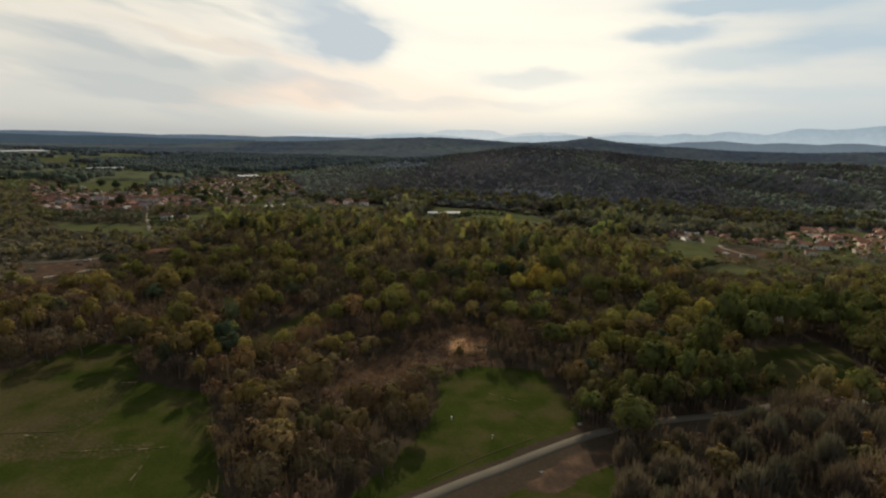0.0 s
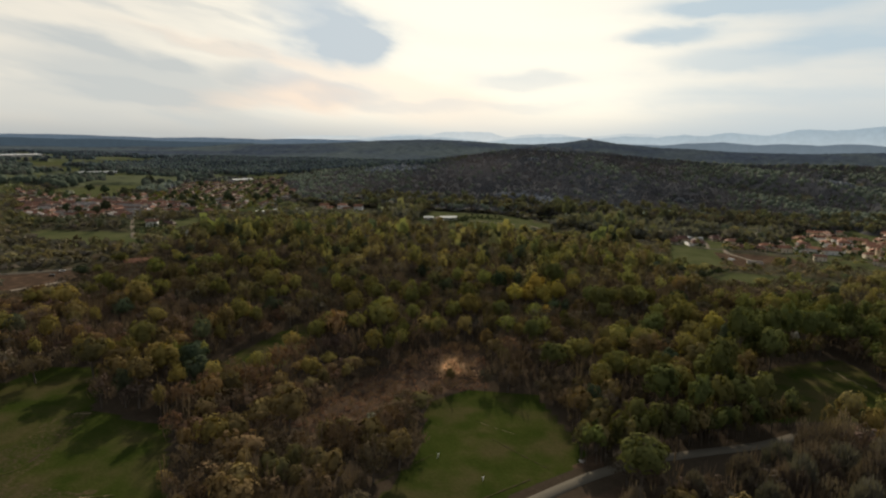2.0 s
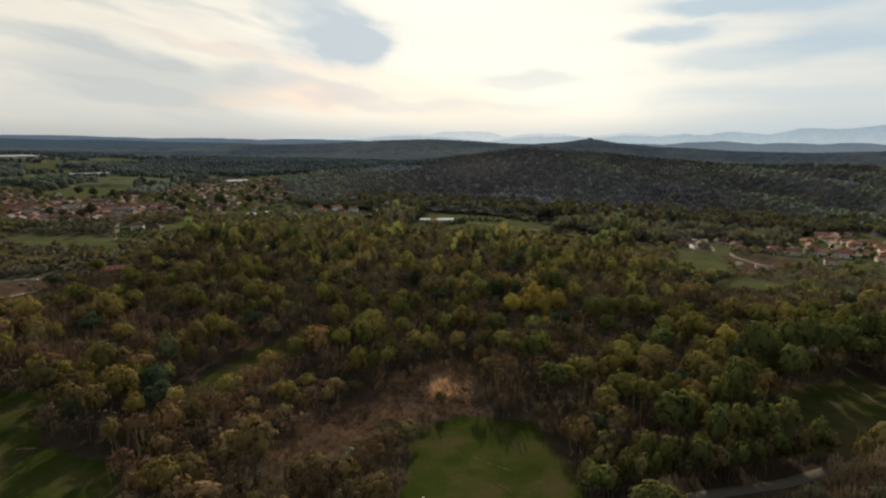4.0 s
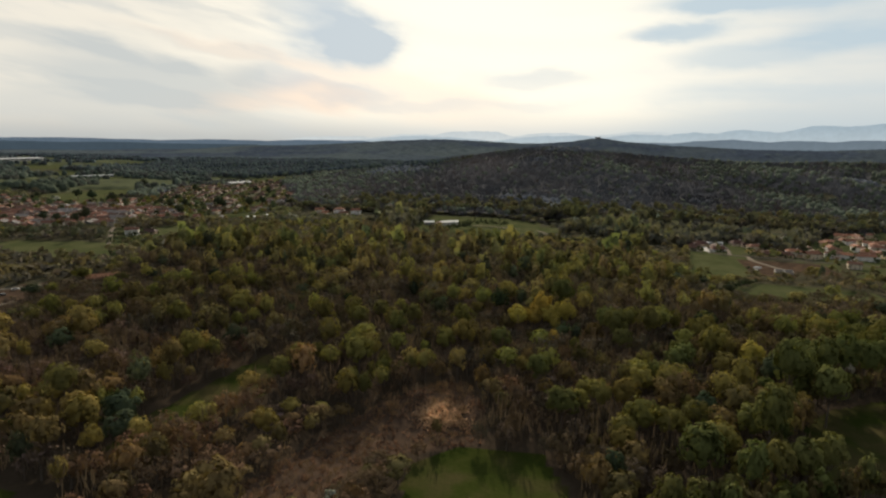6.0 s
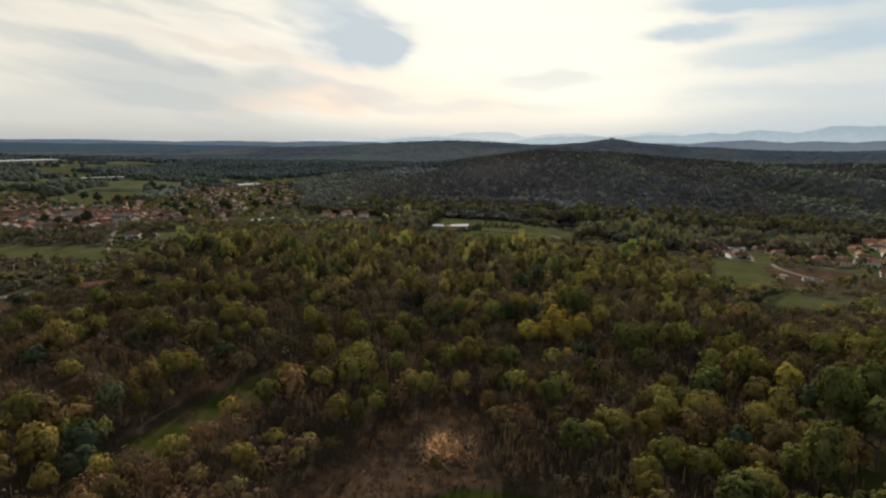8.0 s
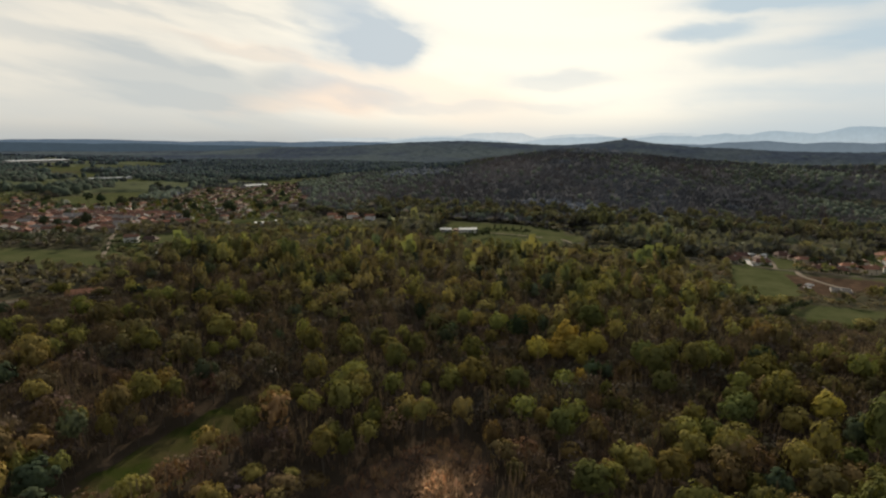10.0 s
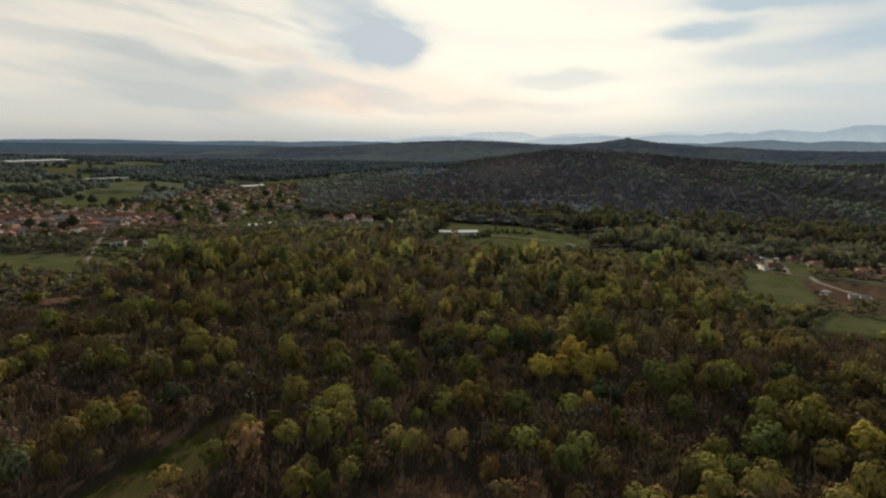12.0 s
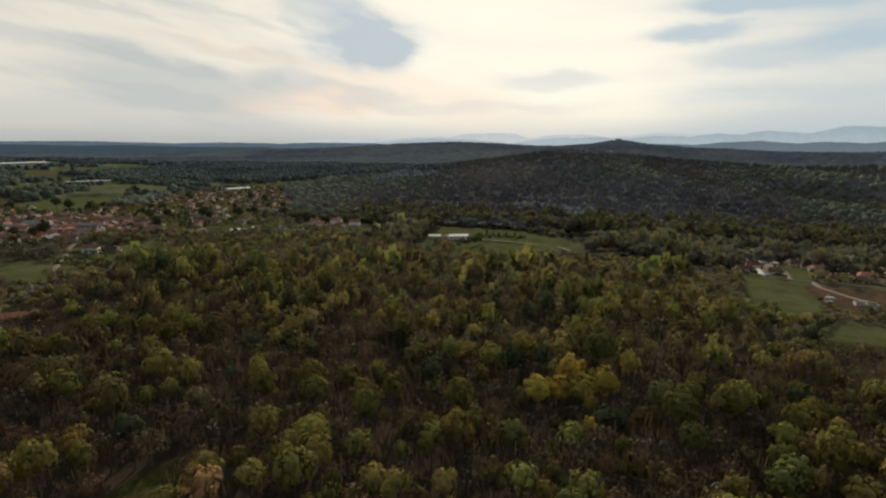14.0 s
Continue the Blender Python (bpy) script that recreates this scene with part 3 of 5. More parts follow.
def timber(rng, wide, tall, limbs, sides):
    """Trunk and limbs of a tree as quads (n, 4, 3)."""
    bend = rng.normal(0, 0.25, 2)
    fork = np.array((bend[0], bend[1], tall * 0.42))
    top = fork + (bend[0], bend[1], tall * 0.4)
    quads = [tube((0, 0, -0.6), fork, 0.030 * wide, 0.020 * wide, sides), tube(fork, top, 0.020 * wide, 0.005 * wide, sides)]
    for i in range(limbs):
        a = i * 2.4 + rng.uniform(-0.5, 0.5)
        start = fork * (0.75 + 0.5 * i / max(limbs, 1))
        reach = wide * rng.uniform(0.26, 0.42)
        end = start + (math.cos(a) * reach, math.sin(a) * reach, tall * rng.uniform(0.16, 0.34))
        quads.append(tube(start, end, 0.012 * wide, 0.003 * wide, 3))
    return np.concatenate(quads)


def heart_of(dome, mid, share, around=7, rings=4):
    """A closed shell added inside a crown to block light, as dense leaves would."""
    t, p = np.linspace(0, 2 * np.pi, around + 1), np.linspace(-0.42 * np.pi, 0.48 * np.pi, rings + 1)
    grid = np.stack([np.outer(np.cos(p), np.cos(t)), np.outer(np.cos(p), np.sin(t)), np.outer(np.sin(p), np.ones(around + 1))], -1) * dome * share + (0, 0, mid)
    return np.stack([grid[:-1, :-1], grid[:-1, 1:], grid[1:, 1:], grid[1:, :-1]], 2).reshape(-1, 4, 3)


def crown(rng, wide, tall, leaves, size, kind, calm=0.0):
    """A crown of many leaf sprays round uneven lobes, as quads (n, 4, 3)."""
    if kind in "bu" and not calm:                                  # budding: some twigs, more small sprays
        twigs = int(leaves * (0.8 if kind == "u" else 0.45))
        return np.concatenate([crown(rng, wide, tall, twigs, size, "k"), crown(rng, wide, tall, leaves - twigs, size * 0.8, "h", 0.2)])
    if kind == "k":                                   # bare: sprays of upright twigs
        a, r = rng.uniform(0, 2 * np.pi, leaves), np.sqrt(rng.uniform(0.02, 1, leaves)) * wide * 0.42
        h = tall * (0.36 + 0.55 * (1 - (r / (wide * 0.5)) ** 2) * rng.uniform(0.3, 1, leaves))
        root = np.stack([np.cos(a) * r, np.sin(a) * r, h], 1)
        way = np.stack([np.cos(a) * 0.3 * r / wide, np.sin(a) * 0.3 * r / wide, np.full(leaves, 0.58)], 1) + rng.normal(0, 0.10, (leaves, 3))
        way *= (size * rng.uniform(1.4, 2.6, leaves))[:, None]
        side = np.cross(way, rng.normal(0, 1, (leaves, 3)))
        side *= (0.11 * size / np.linalg.norm(side, axis=1))[:, None]
        return np.stack([root - side, root + side, root + way + side * 0.35, root + way - side * 0.35], 1)
    lobes = {"y": 30, "g": 25, "l": 22, "o": 20, "h": 16, "d": 22, "w": 12, "b": 14, "u": 14}[kind]
    low = {"y": 0.34, "g": 0.38, "l": 0.36, "d": 0.30, "o": 0.28}.get(kind, 0.20) if leaves > 60 else 0.20
    mid, half = tall * (1 + low) / 2, tall * (1 - low) / 2
    dome = np.array((wide / 2, wide / 2, half))
    n = np.arange(lobes) + 0.5
    up = 1.0 - n / lobes * 1.45                        # lobes spread evenly over a dome, denser on top
    turn = n * 2.39996 + rng.uniform(0, 6.28)
    flat = np.sqrt(np.clip(1 - up ** 2, 0, 1))
    way = np.stack([np.cos(turn) * flat, np.sin(turn) * flat, up], 1) + rng.normal(0, 0.14, (lobes, 3))
    way /= np.linalg.norm(way, axis=1)[:, None]
    fat = rng.uniform(0.17, 0.36, lobes)
    heart = way * dome * rng.uniform(0.72, 1.12, (lobes, 1)) * (1.02 - fat * rng.uniform(0.85, 1.25, lobes))[:, None]
    dense = leaves > 60 and kind in "ygldo"
    core = heart_of(dome, mid, 0.46 if kind == "o" else 0.52) if dense else np.zeros((0, 4, 3))
    leaves -= len(core)
    inner = max(2, int(leaves * (0.02 if dense else 0.14)))
    pick = rng.choice(lobes, leaves, p=fat ** 2 / np.sum(fat ** 2))
    out = way[pick] * 0.75 + rng.normal(0, 0.75, (leaves, 3)) + (0, 0, 0.2)
    out /= np.linalg.norm(out, axis=1)[:, None]
    depth = rng.uniform(0.72, 1.22, leaves)
    grow = np.ones(leaves)
    depth[:inner], grow[:inner] = rng.uniform(0.05, 0.35, inner), 1.5 if kind == "h" else 2.6   # sprays deep in the crown, enlarged to block light
    at = heart[pick] + out * (fat[pick] * depth)[:, None] * dome + (0, 0, mid)
    round_off = (at - (0, 0, mid)) / dome
    normal = out * (0.15 if kind == "h" else 0.38) + round_off * 0.9 + rng.normal(0, 0.10, (leaves, 3))
    normal[:inner] = rng.normal(0, 1, (inner, 3)) * (0.4, 1, 0.5)
    normal = normal * (1 - calm) + np.array((0, -0.25, 1.0)) * calm      # a far canopy reads as one even roof of leaves
    normal /= np.linalg.norm(normal, axis=1)[:, None]
    u = np.cross(normal, rng.normal(0, 1, (leaves, 3)))
    u /= np.linalg.norm(u, axis=1)[:, None]
    v = np.cross(normal, u)
    s = (size * grow)[:, None, None] * rng.uniform(0.6, 1.35, (leaves, 4, 1))
    sprays = np.stack([at - u * s[:, 0] * 0.6, at - v * s[:, 1] * 0.5, at + u * s[:, 2] * 0.6, at + v * s[:, 3] * 0.5], 1)
    return np.concatenate([sprays, core])


def solid(quads):
    v = quads.reshape(-1, 3)
    return v, np.arange(len(v)).reshape(-1, 4)


def tree_thing(kind, seed):
    """One tree ten metres wide, with its trunk and crown as parts."""
    rng = np.random.default_rng(seed)
    wide, tall = 10.0, {"y": 15.0, "g": 15.5, "l": 14.0, "o": 12.5, "b": 11.0, "u": 10.5, "d": 14.0, "k": 13.5, "w": 10.0}[kind] * rng.uniform(0.94, 1.06)
    name = "blossom_tree" if kind == "w" else "bare_tree" if kind == "k" else "broadleaf_tree"
    ob = new(name)
    tagged(ob, LABELS[kind], "tree", "trees of the wood")
    v, f = solid(timber(rng, wide, tall, 7, 6))
    trunk = new("trunk", mesh_of("trunk", v, f, [BARK]))
    count, size = {"k": (760, 1.5), "b": (900, 0.70), "u": (800, 0.74), "o": (800, 0.74)}.get(kind, (720, 0.84))
    v, f = solid(crown(rng, wide, tall, count, size, kind))
    tint = np.array(TINTS[kind]) * np.repeat(rng.uniform(0.95, 1.05, (len(f), 1)), 4, 0)
    leaf = new("crown", mesh_of("crown", v, f, [LEAF], tint=tint))
    trunk.parent = leaf.parent = ob
    return ob


# Trees that stand out singly: place over the plan and width of the crown.
CHOSEN = {
    "y": [(-18, 357, 12), (-10, 361, 12), (-1, 365, 13), (7, 367, 12), (-5, 371, 13), (2, 357, 7), (2, 343, 6), (90, 328, 13)],
    "o": [(-37, 243, 4), (-23, 355, 10), (22, 350, 9), (-11, 306, 5), (-91, 321, 8), (-139, 318, 10), (-16, 262, 7), (69, 272, 13), (79, 279, 13), (-9, 308, 7), (-104, 272, 12),
          (-86, 221, 6), (21, 200, 9), (56, 162, 10), (-94, 168, 12), (-74, 154, 7), (-68, 112, 6), (-178, 203, 13), (-168, 207, 12), (-81, 180, 14), (100, 175, 12)],
    # first four: yellow-green trees browned to stand in for lens vignetting
    "b": [(-211, 308, 13), (-200, 267, 13), (-222, 320, 12), (-174, 278, 13), (-32, 341, 12), (16, 347, 7), (-9, 317, 4), (7, 318, 8), (-10, 249, 8), (39, 320, 10), (-75, 160, 12), (-58, 171, 13), (-46, 164, 11),
          (-55, 143, 12), (-49, 190, 12), (-70, 119, 12), (-59, 124, 8), (-43, 141, 9), (-62, 133, 12), (-207, 170, 13), (-204, 184, 12), (-197, 194, 12), (-217, 178, 13), (-215, 160, 12), (-226, 168, 12)],
    "g": [(32, 345, 13), (29, 361, 12), (40, 371, 10), (49, 355, 14), (-23, 320, 11), (-92, 350, 11), (-74, 321, 10), (-71, 342, 9), (6, 394, 15), (60, 321, 10),
          (6, 256, 13), (56, 316, 12), (107, 320, 14), (104, 286, 15), (-4, 284, 10), (34, 334, 12), (46, 227, 14), (98, 300, 11), (31, 172, 13), (34, 208, 8), (43, 213, 9), (52, 217, 8)],
    "l": [(-40, 315, 11), (-11, 296, 7), (-106, 344, 11), (-82, 338, 9), (-79, 291, 12), (-103, 290, 8), (-108, 281, 9), (-107, 262, 9), (-186, 306, 11),
          (-167, 332, 13), (-145, 274, 8), (60, 332, 9), (43, 165, 5), (75, 316, 11), (86, 358, 10), (78, 361, 11), (41, 308, 9), (-48, 312, 10), (20, 269, 10), (29, 270, 12)],
    "l ": [(37, 284, 12), (42, 251, 11), (26, 244, 10), (53, 237, 13), (60, 229, 11), (106, 308, 10), (-99, 333, 11), (-80, 281, 13), (-76, 256, 9), (-93, 225, 9),
           (-146, 205, 14), (-245, 221, 14), (16, 278, 10), (35, 258, 9)],
    "d": [(-144, 290, 11), (58, 273, 11), (92, 309, 11), (-140, 214, 12), (-132, 205, 11)],
    # the next two rows are added to shade the lane and east meadow
    "u": [(28, 204, 7)],
    "g ": [(58, 221, 9), (66, 226, 9), (75, 231, 10), (84, 237, 9), (70, 246, 12), (76, 258, 12), (92, 292, 13), (100, 300, 12), (110, 308, 14), (121, 315, 12), (132, 321, 13), (143, 328, 12)],
    "w": [(-201, 248, 5), (-186, 244, 4), (-57, 196, 5), (60, 250, 4)],
    "k": [(85, 194, 13), (76, 196, 11), (95, 199, 13), (98, 187, 13), (79, 165, 12), (85, 155, 12), (110, 205, 12), (90, 175, 11)],
}
stand = random.Random(5)
protos = {}


def plant(kind, x, y, wide, high=1.0):
    """Sets a tree of that kind, a copy of one of three."""
    v = stand.randrange(3)
    size = wide / 10 * stand.uniform(0.95, 1.05)
    high *= stand.uniform(0.85, 1.2)
    broad = stand.uniform(0.86, 1.16)
    m = pose(x, y, float(land(x, y)) - 0.1, 0, 0, stand.uniform(0, 360)) @ Matrix.Diagonal((size * broad, size / broad, size * (14.0 / wide) ** 0.35 * high, 1))
    if (kind, v) not in protos:
        protos[kind, v] = tree_thing(kind, 100 + 7 * v + ord(kind))
        protos[kind, v].matrix_basis = m
        return
    first = protos[kind, v]
    made = copy_thing(first, Matrix())
    made.matrix_basis = m


def open_ground(x, y):
    """Where no wood grows: meadows, roads, gardens."""
    clear = np.zeros(np.shape(x), bool)
    for ring in MEADOWS + DRY + VILLAGES + VERGES:
        clear |= inside(x, y, ring)
    for line, width in WIDTHS:
        clear |= off_line(x, y, line) < width / 2 + 3.0
    return clear


def in_reach(x, y):
    """The fan of country that lies before the flight."""
    return (x > -1.25 * y - 30) & (x < 0.60 * y + 45)


def scatter(rng, x0, x1, y0, y1, gap):
    """Loosely even places over a stretch of the plan."""
    x, y = np.meshgrid(np.arange(x0, x1, gap), np.arange(y0, y1, gap * 0.9))
    x = x + (np.arange(x.shape[0]) % 2)[:, None] * gap / 2
    x, y = x.ravel() + rng.uniform(-0.36, 0.36, x.size) * gap, y.ravel() + rng.uniform(-0.36, 0.36, x.size) * gap
    return x, y


def kinds_at(rng, x, y):
    """The kind of tree at each place: drifts of brown, green and yellow-green, as the stand changes."""
    drift, fleck = rough(x, y, 55, 31) * 0.65 + rough(x, y, 21, 32) * 0.35, rng.uniform(0, 1, len(x))
    warm = rough(x, y, 80, 33)
    # more bare trees on the left, partly to darken that corner
    drift = drift - np.where((x < -85) & (y > 225) & (y < 430), 0.17, 0.0) - np.where(y > 400, 0.05, 0.0)
    kind = np.where(drift < 0.55, "u", np.where(drift < 0.595, "o", np.where(drift < 0.67, "l", "g")))
    kind = np.where(fleck < 0.10, "o", np.where(fleck < 0.20, "l", np.where(fleck < 0.265, "b", np.where(fleck < 0.285, "d", np.where(fleck < 0.2865, "w", np.where(fleck < 0.36, "b", kind))))))
    west = (x > -135) & (x < -25) & (y < 232)
    kind = np.where(west, np.where(fleck < 0.33, "o", np.where(fleck < 0.40, "l", "b")), kind)
    east = ((x > 45) & (y < 222)) | ((x > 24) & (y < 186))
    kind = np.where(east, np.where(fleck < 0.60, "k", np.where(fleck < 0.92, "u", "o")), kind)
    return kind, warm


rng = np.random.default_rng(12)
taken = []
for kind, rows in CHOSEN.items():
    for x, y, wide in rows:
        plant(kind[0], x, y, wide, 1.35 if kind == "u" else 1.3 if kind == "g " else 1.0)
        taken.append((x, y, wide))
taken = np.array(taken, float)

x, y = scatter(rng, -320, 300, 112, 520, 7.3)
kind, warm = kinds_at(rng, x, y)
wide = (5.2 + 7.6 * rng.uniform(0, 1, len(x)) ** 1.4) * np.where(kind == "w", 0.55, np.where(kind == "u", 1.15, 1.0))
near = np.min(np.hypot(x[:, None] - taken[:, 0], y[:, None] - taken[:, 1]) - taken[:, 2] * 0.42, axis=1) - wide * 0.30
keep = ~open_ground(x, y) & (near > 0) & in_reach(x, y)
x, y, kind, wide = x[keep], y[keep], kind[keep], wide[keep]
single = (np.abs(x - 5) < 75) & (y < 262) & (y > 118)
high = np.where(kind == "u", 0.90, np.where(kind == "b", 0.92, 1.10)) * np.where((x > -105) & (x < -22) & (y > 176) & (y < 250), 0.6, 1.0)
for i in np.flatnonzero(single)[:230]:
    plant(kind[i], x[i], y[i], wide[i], high[i])
chosen = np.zeros(len(x), bool)
chosen[np.flatnonzero(single)[:230]] = True


def low_growth(x, y):
    """How far trees keep their full growth: less on the plain, in gardens and in the brush round the fields, mostly to
    clear the camera's view.
    """
    plain = ((x < -330) & (y > 430)) | ((x > 85) & (y > 430) & (y < 705)) | ((x < -255) & (y < 430))
    for ring in VILLAGES:
        plain |= inside(x, y, ring)
    plain |= (x < -230) & (y > 570) & (y < 900)
    hedgerow = (x > 120) & (x < 205) & (y > 535) & (y < 612)
    fringe = inside(x, y, [(-190, 858), (-90, 852), (-22, 822), (4, 780), (30, 772), (40, 800), (0, 850), (-90, 892), (-195, 898)])
    brush = hedgerow | fringe | inside(x, y, [(-165, 628), (85, 628), (150, 690), (20, 745), (-28, 742), (-95, 668)])
    return np.where(brush, 0.36, np.where(plain, 0.58, 1.0))


def stature(kind, x, y, rng):
    """Scrub lines the dry clearing, and the far woods stand at uneven heights."""
    scrub = (x > -105) & (x < -22) & (y > 176) & (y < 250)
    uneven = np.where(y > 400, rng.uniform(0.68, 1.5, len(x)), rng.uniform(0.78, 1.3, len(x)))
    return np.where(y > 860, 0.66, 1.0) * low_growth(x, y) * np.where(kind == "u", 0.90, np.where(kind == "b", 0.92, 1.10)) * np.where(scrub, 0.55, 1.0) * uneven


def woodland(name, label, x, y, kind, wide, leaves, size, with_trunk, seed, dull=None, calm=0.0, spread=0.4, glare_gain=1.0):
    """A stretch of wood too full to count, as one joined mesh of real trees."""
    rng = np.random.default_rng(seed)
    verts, tints, woods = [], [], []
    z = land(x, y)
    for k in sorted(set(kind)):
        for v in range(3):
            tall = {"y": 15.0, "g": 15.5, "l": 14.0, "o": 12.5, "b": 11.0, "u": 10.5, "d": 14.0, "k": 13.5, "w": 10.0}[k]
            full = 1.2 if k in "ygld" and leaves > 60 else 0.85 if k in "uk" else 1.0
            leaf = crown(rng, 10.0, tall, int(leaves * full), size * (1.25 if k == "k" else 1.0) / math.sqrt(full), k, calm)
            wood = timber(rng, 10.0, tall, 2, 3) if with_trunk else np.zeros((0, 4, 3))
            both = np.concatenate([leaf, wood]).reshape(-1, 3)
            here = np.flatnonzero((kind == k) & (np.arange(len(x)) % 3 == v))
            if not len(here):
                continue
            a, s = rng.uniform(0, 6.283, len(here)), wide[here] / 10
            c, n = np.cos(a)[:, None], np.sin(a)[:, None]
            broad = rng.uniform(0.82, 1.22, len(here))[:, None]
            bx, by = both[:, 0] * broad, both[:, 1] / broad
            px = (bx * c - by * n) * s[:, None] + x[here][:, None]
            py = (bx * n + by * c) * s[:, None] + y[here][:, None]
            pz = both[:, 2] * (s * (14.0 / wide[here]) ** 0.35 * stature(kind[here], x[here], y[here], rng) * np.minimum(1, 12.0 / wide[here]) ** 0.9)[:, None] + z[here][:, None]
            verts.append(np.stack([px, py, pz], -1).reshape(-1, 3))
            one = np.array(TINTS[k]) * rng.uniform(1 - spread, 1 + spread, (len(here), 1)) * rng.uniform(0.92, 1.08, (len(here), 3))
            shade = np.repeat(one[:, None, :], len(both), 1) * np.repeat(rng.uniform(1 - spread / 5, 1 + spread / 5, (len(here), len(both) // 4, 1)), 4, 1)
            tints.append(shade.reshape(-1, 3))
            woods.append(np.tile(np.r_[np.zeros(len(leaf), int), np.ones(len(wood), int)], len(here)))
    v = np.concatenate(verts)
    # mid-distance woods are brightened in colour for glare and hazy air
    tint = np.concatenate(tints) * glare_gain
    # own brown for scrub and undergrowth, painted-in haze for the far woods
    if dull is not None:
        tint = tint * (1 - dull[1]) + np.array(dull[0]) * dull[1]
    f = np.arange(len(v)).reshape(-1, 4)
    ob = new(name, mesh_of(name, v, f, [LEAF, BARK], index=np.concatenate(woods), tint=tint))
    tagged(ob, label, "woodland", kind="stuff")


rest = ~chosen
a = rest & (y < 290)
woodland("woodland", "brown and yellow-green spring trees round the meadows", x[a], y[a], kind[a], wide[a], 330, 0.88, True, 41)
a = rest & (y >= 290) & (y < 400)
woodland("woodland", "mixed spring woodland of brown and yellow-green trees", x[a], y[a], kind[a], wide[a], 195, 1.12, True, 40)
a = rest & (y >= 400)
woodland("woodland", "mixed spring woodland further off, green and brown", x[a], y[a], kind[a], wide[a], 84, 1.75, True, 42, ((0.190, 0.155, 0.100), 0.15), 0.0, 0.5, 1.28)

x, y = scatter(rng, -320, 280, 112, 440, 5.6)
keep = ~open_ground(x, y) & in_reach(x, y) & (rng.uniform(0, 1, len(x)) < 0.9)
x, y = x[keep], y[keep]
kind = np.full(len(x), "k")
woodland("undergrowth", "dense bare brown undergrowth beneath the trees", x, y, kind, rng.uniform(3.5, 6.0, len(x)), 14, 2.3, False, 46, ((0.080, 0.065, 0.053), 0.8), 0.0, 0.2)

# close scrub added under the trees to shade the lane and the east meadow
px, py = [], []
for line, off in ((LANE[4:9], 4.6), (LANE[4:8], 9.0), ([(74, 246), (88, 288), (112, 306), (146, 331)], 0.0)):
    for (x0, y0), (x1, y1) in zip(line, line[1:]):
        long = math.hypot(x1 - x0, y1 - y0)
        for i in range(int(long / 2.6)):
            t = i * 2.6 / long
            px.append(x0 + (x1 - x0) * t - (y1 - y0) / long * off + rng.uniform(-1, 1))
            py.append(y0 + (y1 - y0) * t + (x1 - x0) / long * off + rng.uniform(-1, 1))
px, py = np.array(px), np.array(py)
woodland("roadside_scrub", "close brown-green scrub beneath the trees beside the lane", px, py, rng.choice(np.array(["o", "g", "o"]), len(px)), rng.uniform(4.5, 6.5, len(px)), 110, 1.5, True, 57)

# the dry clearing: brown scrub, and pale dry grass on its knoll
x, y = scatter(rng, -92, -20, 186, 292, 3.4)
keep = inside(x, y, DRY[0]) & (rough(x, y, 12, 61) > 0.42)
x, y = x[keep], y[keep]
woodland("scrub", "low leafless rust-brown scrub on the dry clearing", x, y, np.full(len(x), "k"), rng.uniform(1.6, 3.4, len(x)), 26, 1.9, False, 49, ((0.130, 0.082, 0.055), 0.8))


def dry_tufts(name, label, x, y, high, base, broad, seed):
    """Short splayed tufts of dead grass and bracken, each of a few blades."""
    rng = np.random.default_rng(seed)
    n, blades = len(x), 6
    root = np.repeat(np.stack([x, y, land(x, y) - 0.05], 1), blades, 0) + rng.normal(0, 0.35, (n * blades, 3)) * (1, 1, 0)
    a = rng.uniform(0, 6.283, n * blades)
    tall = np.repeat(high, blades) * rng.uniform(0.5, 1.2, n * blades)
    lean = np.stack([np.cos(a) * tall * 0.8, np.sin(a) * tall * 0.8, tall], 1)
    side = np.stack([-np.sin(a), np.cos(a), 0 * a], 1) * (np.repeat(broad, blades) * rng.uniform(0.7, 1.5, n * blades))[:, None]
    quads = np.stack([root - side, root + side, root + lean + side * 0.6, root + lean - side * 0.6], 1)
    tone = np.repeat(np.asarray(base), blades, 0) * rng.uniform(0.7, 1.3, (n * blades, 1))
    v, f = solid(quads)
    tagged(new(name, mesh_of(name, v, f, [DRY_GRASS], tint=np.repeat(tone, 4, 0))), label, "grass", kind="stuff")


x, y = scatter(rng, -90, -20, 188, 292, 0.85)
worn = rough(x, y, 7, 63) * 0.6 + rough(x, y, 2.6, 64) * 0.4
pale = np.clip(1.25 * bell(x, y, -38, 260, 6.5, 5.0), 0, 1)
keep = inside(x, y, DRY[0]) & (rng.uniform(0, 1, len(x)) < np.clip(0.16 + 1.4 * pale, 0, 1) * np.clip((worn - 0.24) * 5, 0, 1))
x, y, pale = x[keep], y[keep], pale[keep]
# straw is pale by itself, and brightened in colour for sunlight
tone = np.array((0.170, 0.100, 0.062)) * (1 - pale)[:, None] + np.array((0.80, 0.56, 0.34)) * pale[:, None]
dry_tufts("dry_grass", "pale straw-coloured dry grass tufts on the knoll, coloured brighter for sun", x, y, rng.uniform(0.45, 1.15, len(x)), tone, 0.16 + 0.22 * pale, 50)

x, y = scatter(rng, -1500, 560, 112, 960, 7.6)
kind, warm = kinds_at(rng, x, y)
wide = (6.0 + 5.5 * rng.uniform(0, 1, len(x)) ** 1.3) * np.where(kind == "w", 0.7, 1.0)
wide = wide * (0.50 + 0.50 * low_growth(x, y))
outer = ((x < -320) | (x > 230) | (y > 520)) & ~open_ground(x, y) & (x > -0.0 - 1.55 * y - 40) & (x < 0.72 * y + 70)
